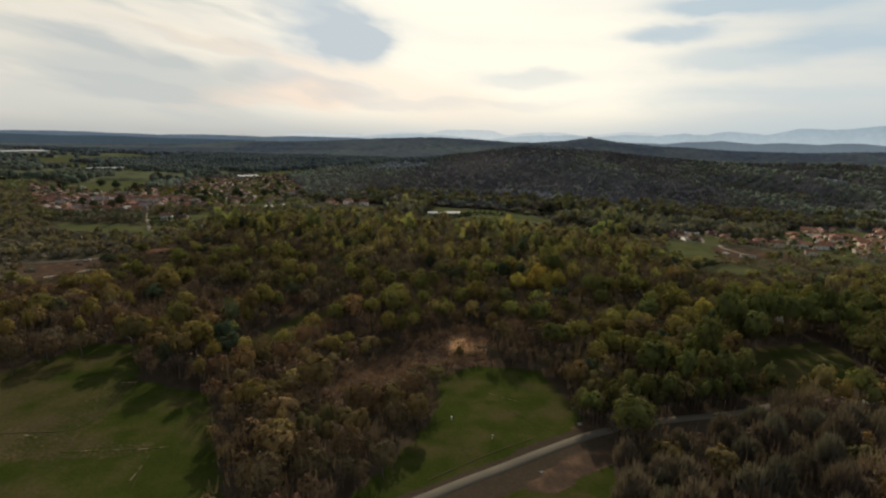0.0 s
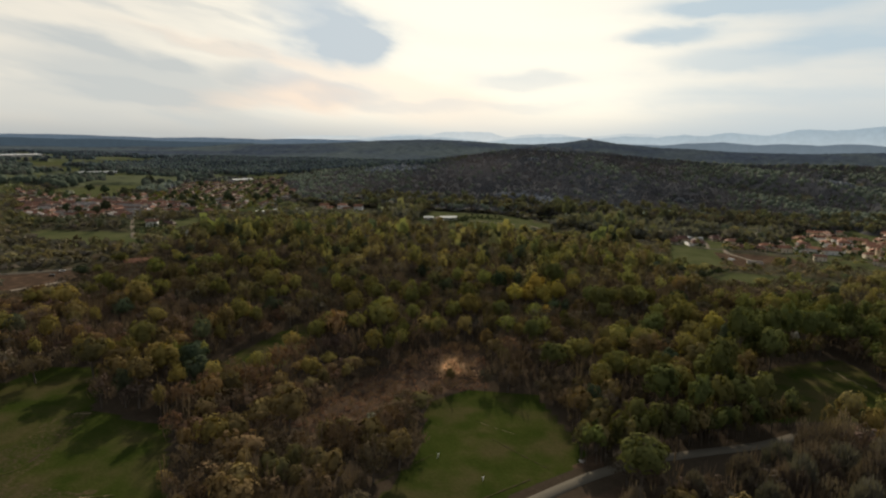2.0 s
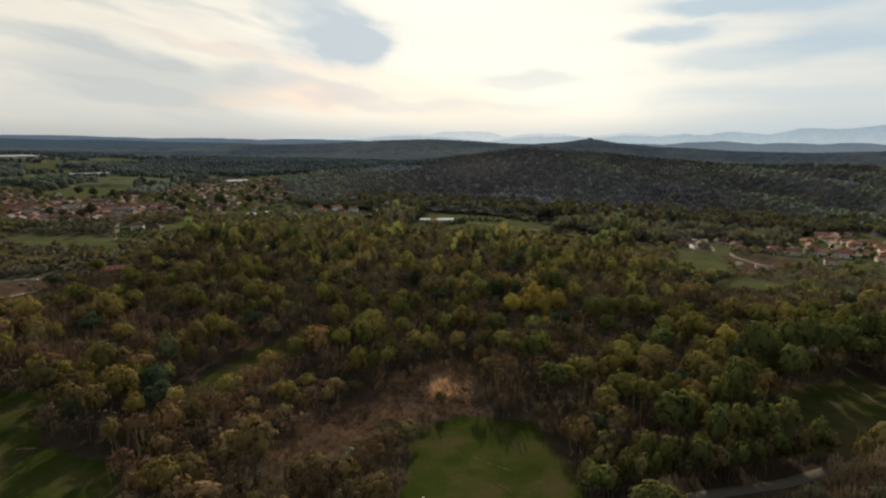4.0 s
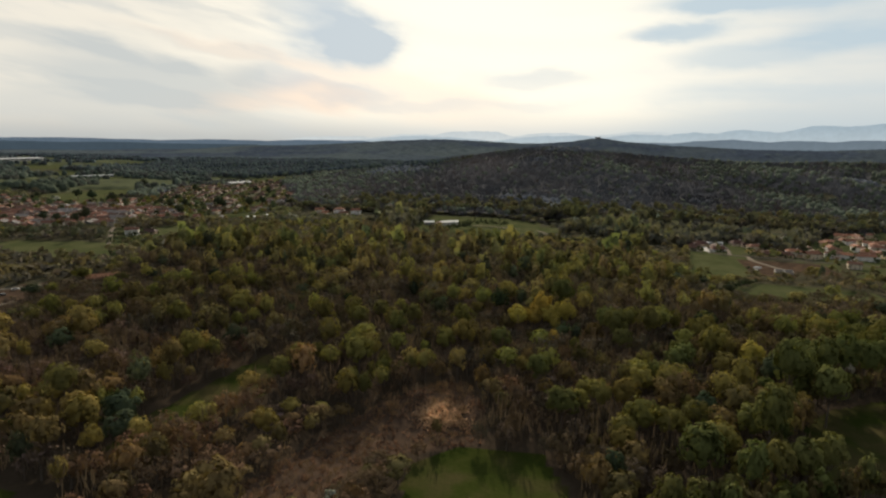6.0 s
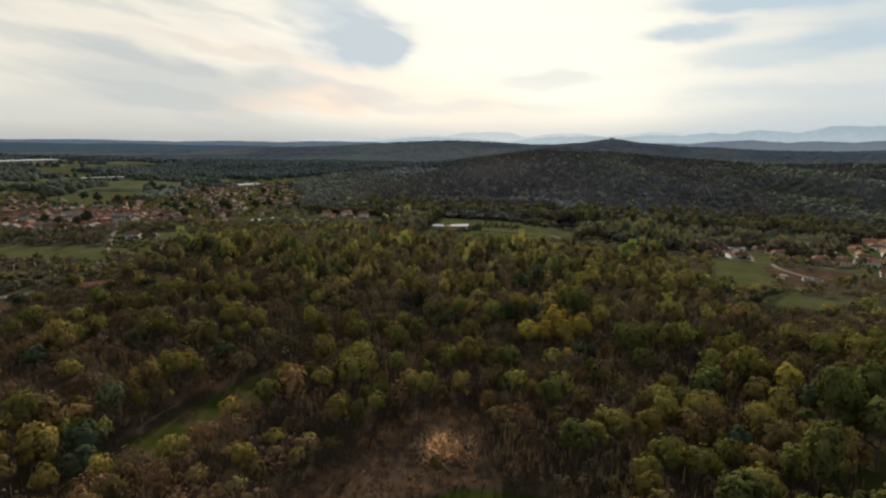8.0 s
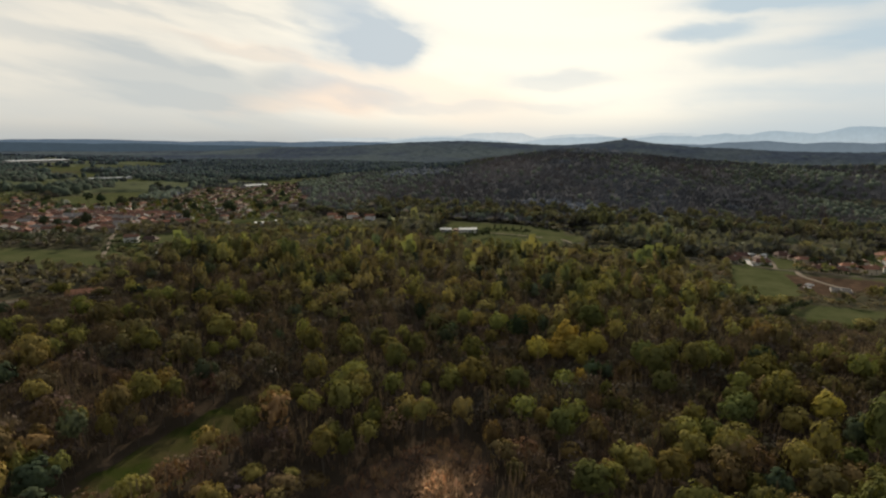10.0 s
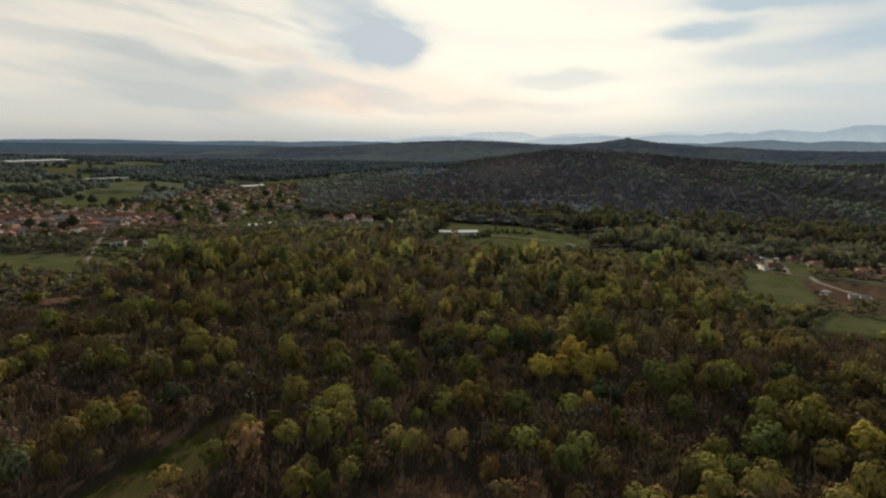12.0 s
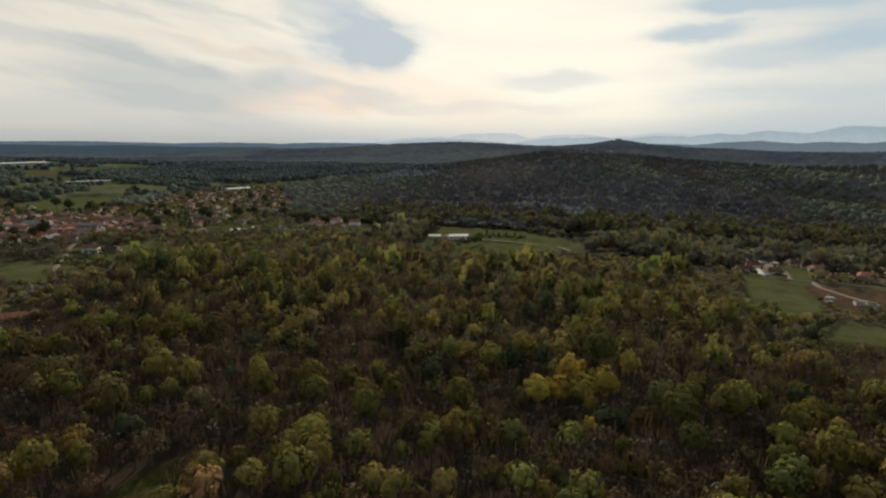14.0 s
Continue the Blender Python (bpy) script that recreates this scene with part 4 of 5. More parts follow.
farm = fields(x, y)
keep = outer & ~farm
foot = (x > 5) & (x < 130) & (y > 742) & (y < 772) & (rng.uniform(0, 1, len(x)) < 0.6)          # a row of big fresh crowns along the hill's foot
kind = np.where(foot, np.where(rng.uniform(0, 1, len(x)) < 0.5, "l", "g"), kind)
wide = np.where(foot, wide * 1.15, wide)
kind = np.where((y > 730) & (y < 880) & (rng.uniform(0, 1, len(x)) < 0.05), "w", kind)
belt = inside(x, y, [(-560, 530), (-481, 585), (-390, 505), (-376, 480), (-404, 499), (-440, 490), (-470, 455)])
kind = np.where(belt, np.where(rng.uniform(0, 1, len(x)) < 0.7, "u", "d"), kind)
foot_bare = (x > 120) & (x < 420) & (y > 735) & (y < 870) & (rng.uniform(0, 1, len(x)) < 0.75)
kind = np.where(foot_bare, "u", kind)
turned = (y > 500) & (x > -330) & np.isin(kind, ["l", "g"]) & (rng.uniform(0, 1, len(x)) < np.clip((rough(x, y, 75, 34) * 0.75 + rough(x, y, 28, 42) * 0.25 - 0.3) * 2.6, 0.15, 0.95))
kind = np.where(turned, np.where(rng.uniform(0, 1, len(x)) < 0.5, "b", "o"), kind)
grey = (y > 815) & (rng.uniform(0, 1, len(x)) < 0.85)
kind = np.where(grey, "u", kind)
# colours from here on are greyed with distance in place of haze
a = keep & (y < 705)
a &= x > -330
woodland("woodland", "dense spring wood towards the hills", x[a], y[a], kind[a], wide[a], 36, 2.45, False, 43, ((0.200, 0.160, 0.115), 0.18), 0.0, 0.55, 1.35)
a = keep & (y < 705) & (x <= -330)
woodland("woodland", "wood and copses on the plain, greyed in colour for haze", x[a], y[a], kind[a], wide[a], 22, 3.2, False, 53, ((0.116, 0.122, 0.094), 0.5), 0.15)
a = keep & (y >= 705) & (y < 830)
woodland("woodland", "wood at the foot of the hills, greyed in colour for haze", x[a], y[a], kind[a], wide[a], 24, 3.3, False, 51, ((0.150, 0.152, 0.124), 0.42), 0.1)
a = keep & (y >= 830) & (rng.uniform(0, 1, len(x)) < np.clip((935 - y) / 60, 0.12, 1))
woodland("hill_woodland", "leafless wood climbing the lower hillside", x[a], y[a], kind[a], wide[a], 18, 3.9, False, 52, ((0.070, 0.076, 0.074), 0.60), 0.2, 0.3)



def canopy(name, label, y0, y1, step, gap, seed, base, pick, steep=1.4):
    """A far wooded slope as one closed roof of rounded crowns, open over fields."""
    rng = np.random.default_rng(seed)
    xs, ys = np.arange(-1.25 * y1, 0.64 * y1 + 60, step), np.arange(y0, y1 + 0.1, step * 1.15)
    x, y = np.meshgrid(xs, ys)
    shape = x.shape
    x, y = (x + rng.uniform(-0.3, 0.3, shape) * step).ravel(), (y + rng.uniform(-0.3, 0.3, shape) * step).ravel()
    ci, cj = np.floor(x / gap).astype(int), np.floor(y / gap).astype(int)

    def cell(i, j, n):
        return lattice(i * 1.0, j * 1.0, seed + n)

    best, tint = np.full(len(x), 3.2), np.tile(np.array(base) * 0.8, (len(x), 1))
    for di in (-1, 0, 1):
        for dj in (-1, 0, 1):
            i, j = ci + di, cj + dj
            cx, cy = (i + 0.5 + 0.62 * (cell(i, j, 0) - 0.5)) * gap, (j + 0.5 + 0.62 * (cell(i, j, 1) - 0.5)) * gap
            r, tall = gap * (0.50 + 0.34 * cell(i, j, 2)), gap * (0.50 + 0.42 * cell(i, j, 3))
            h = tall * (0.35 + 0.65 * np.sqrt(np.clip(1 - ((x - cx) ** 2 + (y - cy) ** 2) / r ** 2, 0, 1)))
            own = pick(cx, cy, cell(i, j, 4), cell(i, j, 5))
            better = (h > best) & ((x - cx) ** 2 + (y - cy) ** 2 < r ** 2)
            best, tint = np.where(better, h, best), np.where(better[:, None], own, tint)
    bare = open_ground(x, y) | fields(x, y)
    best = np.where(bare, -1.5, best * steep + rng.normal(0, 0.35, len(x)))
    at = np.arange(len(x)).reshape(shape)
    f = np.stack([at[:-1, :-1], at[:-1, 1:], at[1:, 1:], at[1:, :-1]], -1).reshape(-1, 4)
    seen = (x > -1.22 * y - 30) & (x < 0.62 * y + 50) & ~bare
    f = f[seen[f].any(1)]
    used, back = np.unique(f, return_inverse=True)
    v = np.stack([x, y, land(x, y) + best], 1)[used]
    ob = new(name, mesh_of(name, v, back.reshape(-1, 4), [CANOPY], smooth=True, tint=tint[used] * rng.uniform(0.9, 1.1, (len(used), 1))))
    tagged(ob, label, "woodland", kind="stuff")


def hill_tint(cx, cy, a, b):
    """Mostly leafless grey-brown crowns, some green; greener on the right-hand slope."""
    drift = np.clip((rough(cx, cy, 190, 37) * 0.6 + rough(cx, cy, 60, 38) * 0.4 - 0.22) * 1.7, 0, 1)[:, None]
    # tone drifts: changing tree cover, with cloud shade and haze painted in
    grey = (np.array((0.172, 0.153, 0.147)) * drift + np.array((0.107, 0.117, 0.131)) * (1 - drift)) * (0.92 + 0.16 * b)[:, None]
    green = np.array((0.092, 0.106, 0.077)) * (0.85 + 0.3 * b)[:, None]
    fresh = np.array((0.128, 0.134, 0.082)) * (0.85 + 0.3 * b)[:, None]
    rust = np.array((0.110, 0.084, 0.068)) * (0.9 + 0.2 * b)[:, None]
    pale = np.array((0.22, 0.21, 0.20)) * (0.7 + 0.5 * b)[:, None]
    share = 0.04 + 0.80 * np.clip((cx - 170) / 170, 0, 1) * (cy < 1500) * np.clip((rough(cx, cy, 130, 35) * 0.7 + rough(cx, cy, 45, 41) * 0.3 - 0.30) * 5, 0.22, 1) + 0.45 * (cx < -520) * (rough(cx, cy, 110, 36) > 0.42)
    share = share + 0.55 * bell(cx, cy, 100, 1300, 60, 55) + 0.5 * bell(cx, cy, -470, 1180, 120, 150)
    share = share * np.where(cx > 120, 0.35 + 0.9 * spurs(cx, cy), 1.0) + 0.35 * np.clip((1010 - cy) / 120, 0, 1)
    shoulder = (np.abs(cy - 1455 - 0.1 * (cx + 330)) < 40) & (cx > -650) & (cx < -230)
    # spurs are coloured lighter and hollows darker, painting in light and shade
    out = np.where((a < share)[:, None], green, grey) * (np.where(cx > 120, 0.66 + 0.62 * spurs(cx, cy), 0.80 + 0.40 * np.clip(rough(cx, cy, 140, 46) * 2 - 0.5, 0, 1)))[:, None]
    out = np.where(((a < share * 0.33) | (shoulder & (a < 0.6)))[:, None], fresh, out)
    out = np.where(((a > 0.93) & (a < 0.965))[:, None], rust, out)
    return np.where((a > np.where(cy < 1010, 0.988, 0.998))[:, None], pale, out)


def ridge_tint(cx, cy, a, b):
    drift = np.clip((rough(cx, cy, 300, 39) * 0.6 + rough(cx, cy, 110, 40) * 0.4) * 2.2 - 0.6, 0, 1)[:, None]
    # blue-grey tone stands in for haze over the far ridge
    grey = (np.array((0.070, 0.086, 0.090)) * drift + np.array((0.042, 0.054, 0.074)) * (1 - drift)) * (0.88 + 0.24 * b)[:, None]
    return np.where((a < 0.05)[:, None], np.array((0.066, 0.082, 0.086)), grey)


def hill_trees(name, label, x0, x1, y0, y1, gap, seed, pick, cover=1.0):
    """Single crowns standing close on a far slope."""
    rng = np.random.default_rng(seed)
    x, y = scatter(rng, x0, x1, y0, y1, gap)
    x, y = x + rng.normal(0, 0.5, len(x)) * gap, y + rng.normal(0, 0.5, len(y)) * gap
    keep = ~(open_ground(x, y) | fields(x, y)) & (rough(x, y * 1.6, 95, 44) < cover) & (x > -1.22 * y - 30) & (x < 0.62 * y + 50)
    x, y = x[keep], y[keep]
    tint = pick(x, y, rng.uniform(0, 1, len(x)), rng.uniform(0, 1, len(x)))
    leafy = tint[:, 1] > tint[:, 0] * 1.06
    base = land(x, y)

    # leafy crowns: five-sided domes of uneven outline
    lx, ly, n, k = x[leafy], y[leafy], int(leafy.sum()), 5
    r, tall = gap * rng.uniform(0.42, 0.68, n), gap * rng.uniform(0.75, 1.25, n)
    t = np.arange(k) / k * 2 * np.pi
    rings = []
    for share, up in ((0.95, 0.15), (0.84, 0.70)):
        out = r[:, None] * share * rng.uniform(0.82, 1.18, (n, k))
        a = t[None, :] + rng.uniform(0, 1, (n, 1))
        rings.append(np.stack([lx[:, None] + np.cos(a) * out, ly[:, None] + np.sin(a) * out, (tall * up)[:, None] * rng.uniform(0.92, 1.08, (n, k))], -1))
    tip = np.stack([lx + rng.normal(0, 0.2, n) * r, ly + rng.normal(0, 0.2, n) * r, tall], -1)[:, None]
    dome = np.concatenate([*rings, tip], 1)
    dome[..., 2] += (base[leafy] + 1.0)[:, None]
    i = np.arange(k)
    j = (i + 1) % k
    tri = np.concatenate([np.stack([i, j, k + j], 1), np.stack([i, k + j, k + i], 1), np.stack([k + i, k + j, np.full(k, 2 * k)], 1)])
    f = (tri[None] + (np.arange(n) * (2 * k + 1))[:, None, None]).reshape(-1, 3)
    shade = np.repeat(tint[leafy][:, None], 2 * k + 1, 1) * rng.uniform(0.94, 1.06, (n, 2 * k + 1, 1))

    # leafless crowns: upright brushes of twigs
    bare, blades = np.flatnonzero(~leafy), 9
    m = len(bare) * blades
    a, d = rng.uniform(0, 6.283, m), np.sqrt(rng.uniform(0, 1, m)) * gap * 0.62
    foot = np.stack([np.repeat(x[bare], blades) + np.cos(a) * d, np.repeat(y[bare], blades) + np.sin(a) * d, np.repeat(base[bare], blades) + gap * 0.15], 1)
    rise = np.stack([np.cos(a) * d * 0.25, np.sin(a) * d * 0.25, gap * rng.uniform(0.55, 1.0, m) - d * 0.25], 1)
    b = rng.uniform(0, 6.283, m)
    side = np.stack([np.cos(b), np.sin(b), 0 * b], 1) * (gap * 0.11)
    twig = np.stack([foot - side, foot + side, foot + rise + side * 0.45, foot + rise - side * 0.45], 1).reshape(-1, 3)
    q = np.arange(m)[:, None] * 4 + n * (2 * k + 1)
    f = np.concatenate([f, np.concatenate([q + (0, 1, 2), q + (0, 2, 3)])])
    tone = np.repeat(np.repeat(tint[bare], blades, 0) * rng.uniform(0.9, 1.1, (m, 1)), 4, 0)
    ob = new(name, mesh_of(name, np.concatenate([dome.reshape(-1, 3), twig]), f, [CANOPY], tint=np.concatenate([shade.reshape(-1, 3), tone])))
    tagged(ob, label, "woodland", kind="stuff")


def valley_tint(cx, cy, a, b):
    # haze put into the crowns' colour, bluer the farther they stand
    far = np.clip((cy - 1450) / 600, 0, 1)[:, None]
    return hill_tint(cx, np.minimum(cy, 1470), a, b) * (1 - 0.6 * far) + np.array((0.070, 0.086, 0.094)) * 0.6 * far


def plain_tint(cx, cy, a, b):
    """Green copses, their colour turned bluer with the distance in place of haze."""
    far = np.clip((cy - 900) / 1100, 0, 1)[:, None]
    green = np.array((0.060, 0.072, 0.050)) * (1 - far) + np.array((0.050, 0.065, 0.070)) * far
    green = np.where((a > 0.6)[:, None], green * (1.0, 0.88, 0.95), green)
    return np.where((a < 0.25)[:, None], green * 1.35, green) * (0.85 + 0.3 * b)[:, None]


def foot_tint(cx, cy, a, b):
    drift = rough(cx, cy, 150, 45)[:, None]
    # bluish dark tones carry the haze in the crowns' own colour
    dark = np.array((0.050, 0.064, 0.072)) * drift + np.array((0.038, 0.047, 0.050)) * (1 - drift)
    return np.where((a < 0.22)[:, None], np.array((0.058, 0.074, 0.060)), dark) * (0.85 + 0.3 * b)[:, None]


def floor_tint(cx, cy, a, b):
    grass = np.array((0.070, 0.078, 0.044))
    return np.where((cx < -700)[:, None], grass, np.array((0.074, 0.072, 0.072))) * (0.8 + 0.4 * b)[:, None]


x, y = scatter(rng, -420, 620, 835, 1010, 11.0)
pick = rng.uniform(0, 1, len(x))
keep = ~open_ground(x, y) & ~fields(x, y) & (pick < np.clip((1040 - y) / 150, 0, 0.9))
x, y, pick = x[keep], y[keep], rng.uniform(0, 1, keep.sum())
kind = np.where(pick < 0.30, "g", np.where(pick < 0.48, "l", np.where(pick < 0.52, "w", np.where(pick < 0.62, "o", "u"))))
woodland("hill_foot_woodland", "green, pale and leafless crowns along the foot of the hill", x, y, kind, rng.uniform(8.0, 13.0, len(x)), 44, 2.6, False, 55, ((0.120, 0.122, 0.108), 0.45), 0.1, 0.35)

canopy("hill_thicket", "dull leafless thicket under the trees of the hill", 862, 1570, 9.0, 12.0, 71, (0.045, 0.046, 0.047), floor_tint, 0.6)
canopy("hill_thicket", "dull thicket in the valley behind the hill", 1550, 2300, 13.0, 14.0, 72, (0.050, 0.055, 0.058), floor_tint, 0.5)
hill_trees("valley_woodland", "grey-green woods in the valley behind the hill, haze in their colour", -300, 1450, 1500, 2300, 15.0, 75, valley_tint)
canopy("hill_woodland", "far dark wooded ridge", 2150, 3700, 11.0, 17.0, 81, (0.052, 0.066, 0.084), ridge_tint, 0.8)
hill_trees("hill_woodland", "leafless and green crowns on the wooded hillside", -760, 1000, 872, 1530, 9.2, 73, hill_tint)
hill_trees("ridge_foot_woodland", "dark woods on the slope behind the village, hazed blue in colour", -1330, -290, 1390, 2160, 12.0, 76, foot_tint)
hill_trees("plain_woodland", "copses and hedgerow trees on the plain, hazed blue in colour", -2300, -760, 872, 2150, 13.0, 74, plain_tint, 0.62)

for bx, by, bw in ((-361, 950, 9), (-340, 930, 7), (-233, 926, 9), (-213, 951, 8), (-222, 834, 10), (-246, 862, 8), (23, 803, 11), (-300, 905, 7), (40, 770, 9), (180, 800, 9), (-150, 905, 8), (95, 835, 9)):
    plant("w", bx, by, bw, 1.15)
plant("o", -182, 801, 16, 1.0)

# ---- buildings ----
def box(bm, x0, x1, y0, y1, z0, z1):
    c = [bm.verts.new(p) for p in ((x0, y0, z0), (x1, y0, z0), (x1, y1, z0), (x0, y1, z0), (x0, y0, z1), (x1, y0, z1), (x1, y1, z1), (x0, y1, z1))]
    for f in ((3, 2, 1, 0), (4, 5, 6, 7), (0, 1, 5, 4), (1, 2, 6, 5), (2, 3, 7, 6), (3, 0, 4, 7)):
        bm.faces.new([c[i] for i in f])


def part(name, bm, mat, parent, label=""):
    me = bpy.data.meshes.new(name)
    bm.to_mesh(me)
    bm.free()
    me.materials.append(mat)
    ob = new(name, me)
    ob.parent = parent
    return tagged(ob, label)


def boxed(name, mat, parent, *dims, label=""):
    bm = bmesh.new()
    box(bm, *dims)
    return part(name, bm, mat, parent, label)


def roof_mesh(w, d, eave, ridge, over, hip):
    """A tiled roof with thickness and eaves; hip: how far the ridge is drawn in."""
    bm = bmesh.new()
    a, b, t = w / 2 + over, d / 2 + over, 0.22
    drop = over * (ridge - eave) / (d / 2)
    top = [(-a, -b, eave - drop), (a, -b, eave - drop), (a, b, eave - drop), (-a, b, eave - drop), (-a + hip, 0, ridge), (a - hip, 0, ridge)]
    lo = [bm.verts.new((x, y, z)) for x, y, z in top]
    hi = [bm.verts.new((x, y, z + t)) for x, y, z in top]
    for f in ((0, 1, 5, 4), (2, 3, 4, 5), (1, 2, 5), (3, 0, 4)):
        bm.faces.new([hi[i] for i in f])
        bm.faces.new([lo[i] for i in reversed(f)])
    for i in range(4):
        bm.faces.new([lo[i], lo[(i + 1) % 4], hi[(i + 1) % 4], hi[i]])
    return bm


def house(w, d, storeys, rise, hip, roof_mat, wall_mat, label, ell=False):
    """A plastered house with a tiled roof, chimney, door and windows."""
    ob = tagged(new("house"), label, "house", "village houses")
    h = 2.9 * storeys
    bm = bmesh.new()
    box(bm, -w / 2, w / 2, -d / 2, d / 2, -1.5, h)
    if not hip:
        for s in (-1, 1):
            x = s * w / 2
            v = [bm.verts.new(p) for p in ((x, -d / 2, h), (x, d / 2, h), (x, 0, h + rise - 0.05), (x - s * 0.3, -d / 2, h), (x - s * 0.3, d / 2, h), (x - s * 0.3, 0, h + rise - 0.05))]
            for f in ((0, 1, 2), (5, 4, 3), (0, 2, 5, 3), (1, 4, 5, 2)):
                bm.faces.new([v[i] for i in f])
    bmesh.ops.recalc_face_normals(bm, faces=bm.faces)
    part("wall", bm, wall_mat, ob)
    roof = part("roof", roof_mesh(w, d, h, h + rise, 0.6, hip), roof_mat, ob)
    boxed("chimney", PLASTER, roof, w * 0.18, w * 0.18 + 0.7, 0.6, 1.3, h + rise * 0.4, h + rise + 0.9)
    boxed("door", TIMBER, ob, -0.55, 0.55, -d / 2 - 0.05, -d / 2 + 0.05, 0.0, 2.1)
    for level in range(storeys):
        for x in (-w * 0.32, w * 0.32):
            for s in (-1, 1):
                z = 0.9 + 2.9 * level
                boxed("window", GLASS, ob, x - 0.55, x + 0.55, s * d / 2 - 0.04, s * d / 2 + 0.04, z, z + 1.35)
    if ell:
        boxed("porch", wall_mat, ob, w * 0.1, w / 2, -d / 2 - 3.2, -d / 2 - 0.02, -1.0, 2.6)
        boxed("porch_roof", roof_mat, ob, w * 0.1 - 0.3, w / 2 + 0.3, -d / 2 - 3.6, -d / 2 - 0.02, 2.62, 2.85)
    return ob


def on_land(x, y, turn, size=1.0, low=0.0):
    return pose(x, y, float(land(x, y)) + low, 0, 0, turn) @ Matrix.Diagonal((size, size, size, 1))


def set_down(first, where):
    """Puts a thing at the first place and its copies at the others."""
    first.matrix_basis = where[0]
    for m in where[1:]:
        copy_thing(first, Matrix()).matrix_basis = m


STYLES = [
    (13, 9.5, 2, 2.4, 0.0, TILE, PLASTER, "two-storey village house with a terracotta gable roof", False),
    (15, 10, 2, 2.2, 4.2, TILE, PLASTER, "broad villa with a hipped terracotta roof", True),
    (22, 9.5, 2, 2.3, 0.0, TILE, PLASTER, "long row house with a weathered tiled roof", False),
    (11, 9, 1, 2.2, 0.0, TILE, PLASTER, "low cottage with a reddish tiled roof", True),
    (15, 11, 1, 2.9, 3.0, DARK_TILE, PLASTER, "house with a dark brown tiled roof and pale walls", False),
    (13, 9.5, 2, 2.4, 0.0, OLD_TILE, OLD_PLASTER, "old village house with a dull brown-red roof", False),
    (24, 9.5, 2, 2.3, 0.0, OLD_TILE, OLD_PLASTER, "long old row house with a weathered brown-red roof", False),
    (14, 10, 2, 2.2, 4.0, OLD_TILE, OLD_PLASTER, "grey-walled village house with a hipped brown roof", True),
]
homes = {i: [] for i in range(len(STYLES))}
sites = []
town = random.Random(8)
OLD_TOWN = [(-567, 533), (-500, 596), (-500, 647), (-455, 668), (-520, 745), (-650, 745), (-690, 640)]
for ring, gap, angle, dense in ((OLD_TOWN, 14.5, 32, 0.86), (VILLAGES[0], 21.5, 20, 0.84), (VILLAGES[1], 21.0, -12, 0.95)):
    xs, ys = [p[0] for p in ring], [p[1] for p in ring]
    ca, sa = math.cos(radians(angle)), math.sin(radians(angle))
    cx, cy = sum(xs) / len(xs), sum(ys) / len(ys)
    for i in range(-28, 29):
        for j in range(-28, 29):
            u, v = i * gap * 1.15 + town.uniform(-0.28, 0.28) * gap, j * gap + town.uniform(-0.28, 0.28) * gap
            x, y = cx + u * ca - v * sa, cy + u * sa + v * ca
            if not inside(np.array([x]), np.array([y]), ring)[0]:
                continue
            meadow = any(inside(np.array([x]), np.array([y]), r)[0] for r in MEADOWS)
            road = min(float(off_line(np.array([x]), np.array([y]), line)[0]) for line, _ in WIDTHS) < 12
            doubled = ring is VILLAGES[0] and inside(np.array([x]), np.array([y]), OLD_TOWN)[0]
            if doubled or meadow or road or float(rough(x, y, 60, 51)) > dense:
                continue
            style = town.choice((5, 6, 6, 7, 6) if ring is OLD_TOWN else ((4, 4, 7, 4, 4) if y > 820 else (5, 5, 7, 4, 7)) if ring is VILLAGES[0] else (0, 0, 1, 1, 2, 3))
            homes[style].append(on_land(x, y, angle + town.choice((0, 90, 0)) + town.uniform(-18, 18), town.uniform(0.68, 0.92) * (0.95 if ring is VILLAGES[0] else 1.1 if ring is VILLAGES[1] else 1.0)))
            sites.append((x, y))
for x, y, style, turn in ((230, 740, 4, 15), (222, 693, 4, -10), (158, 728, 4, 5), (211, 716, 1, 5), (241, 695, 1, -8), (253, 685, 0, 12), (278, 697, 1, -20), (215, 686, 4, -10), (229, 684, 4, -12), (143, 700, 4, 10), (148, 712, 4, 95), (151, 724, 4, 5), (169, 700, 4, 8), (172, 714, 4, 95), (203, 752, 4, 20), (211, 738, 4, -15), (202, 747, 4, 10),
                          (-434, 562, 0, 30), (-422, 572, 4, 20), (-337, 815, 0, 10), (-312, 825, 1, 15), (-285, 822, 0, 5), (-324, 806, 3, -12), (-298, 808, 3, 20)):
    homes[style].append(on_land(x, y, turn, 0.95))
    sites.append((x, y))
ranked = sorted((m.translation.length, i, n) for i, where in homes.items() for n, m in enumerate(where))
for i, where in homes.items():
    near = [where[n] for _, j, n in ranked[:290] if j == i]
    if near:
        set_down(house(*STYLES[i]), near)


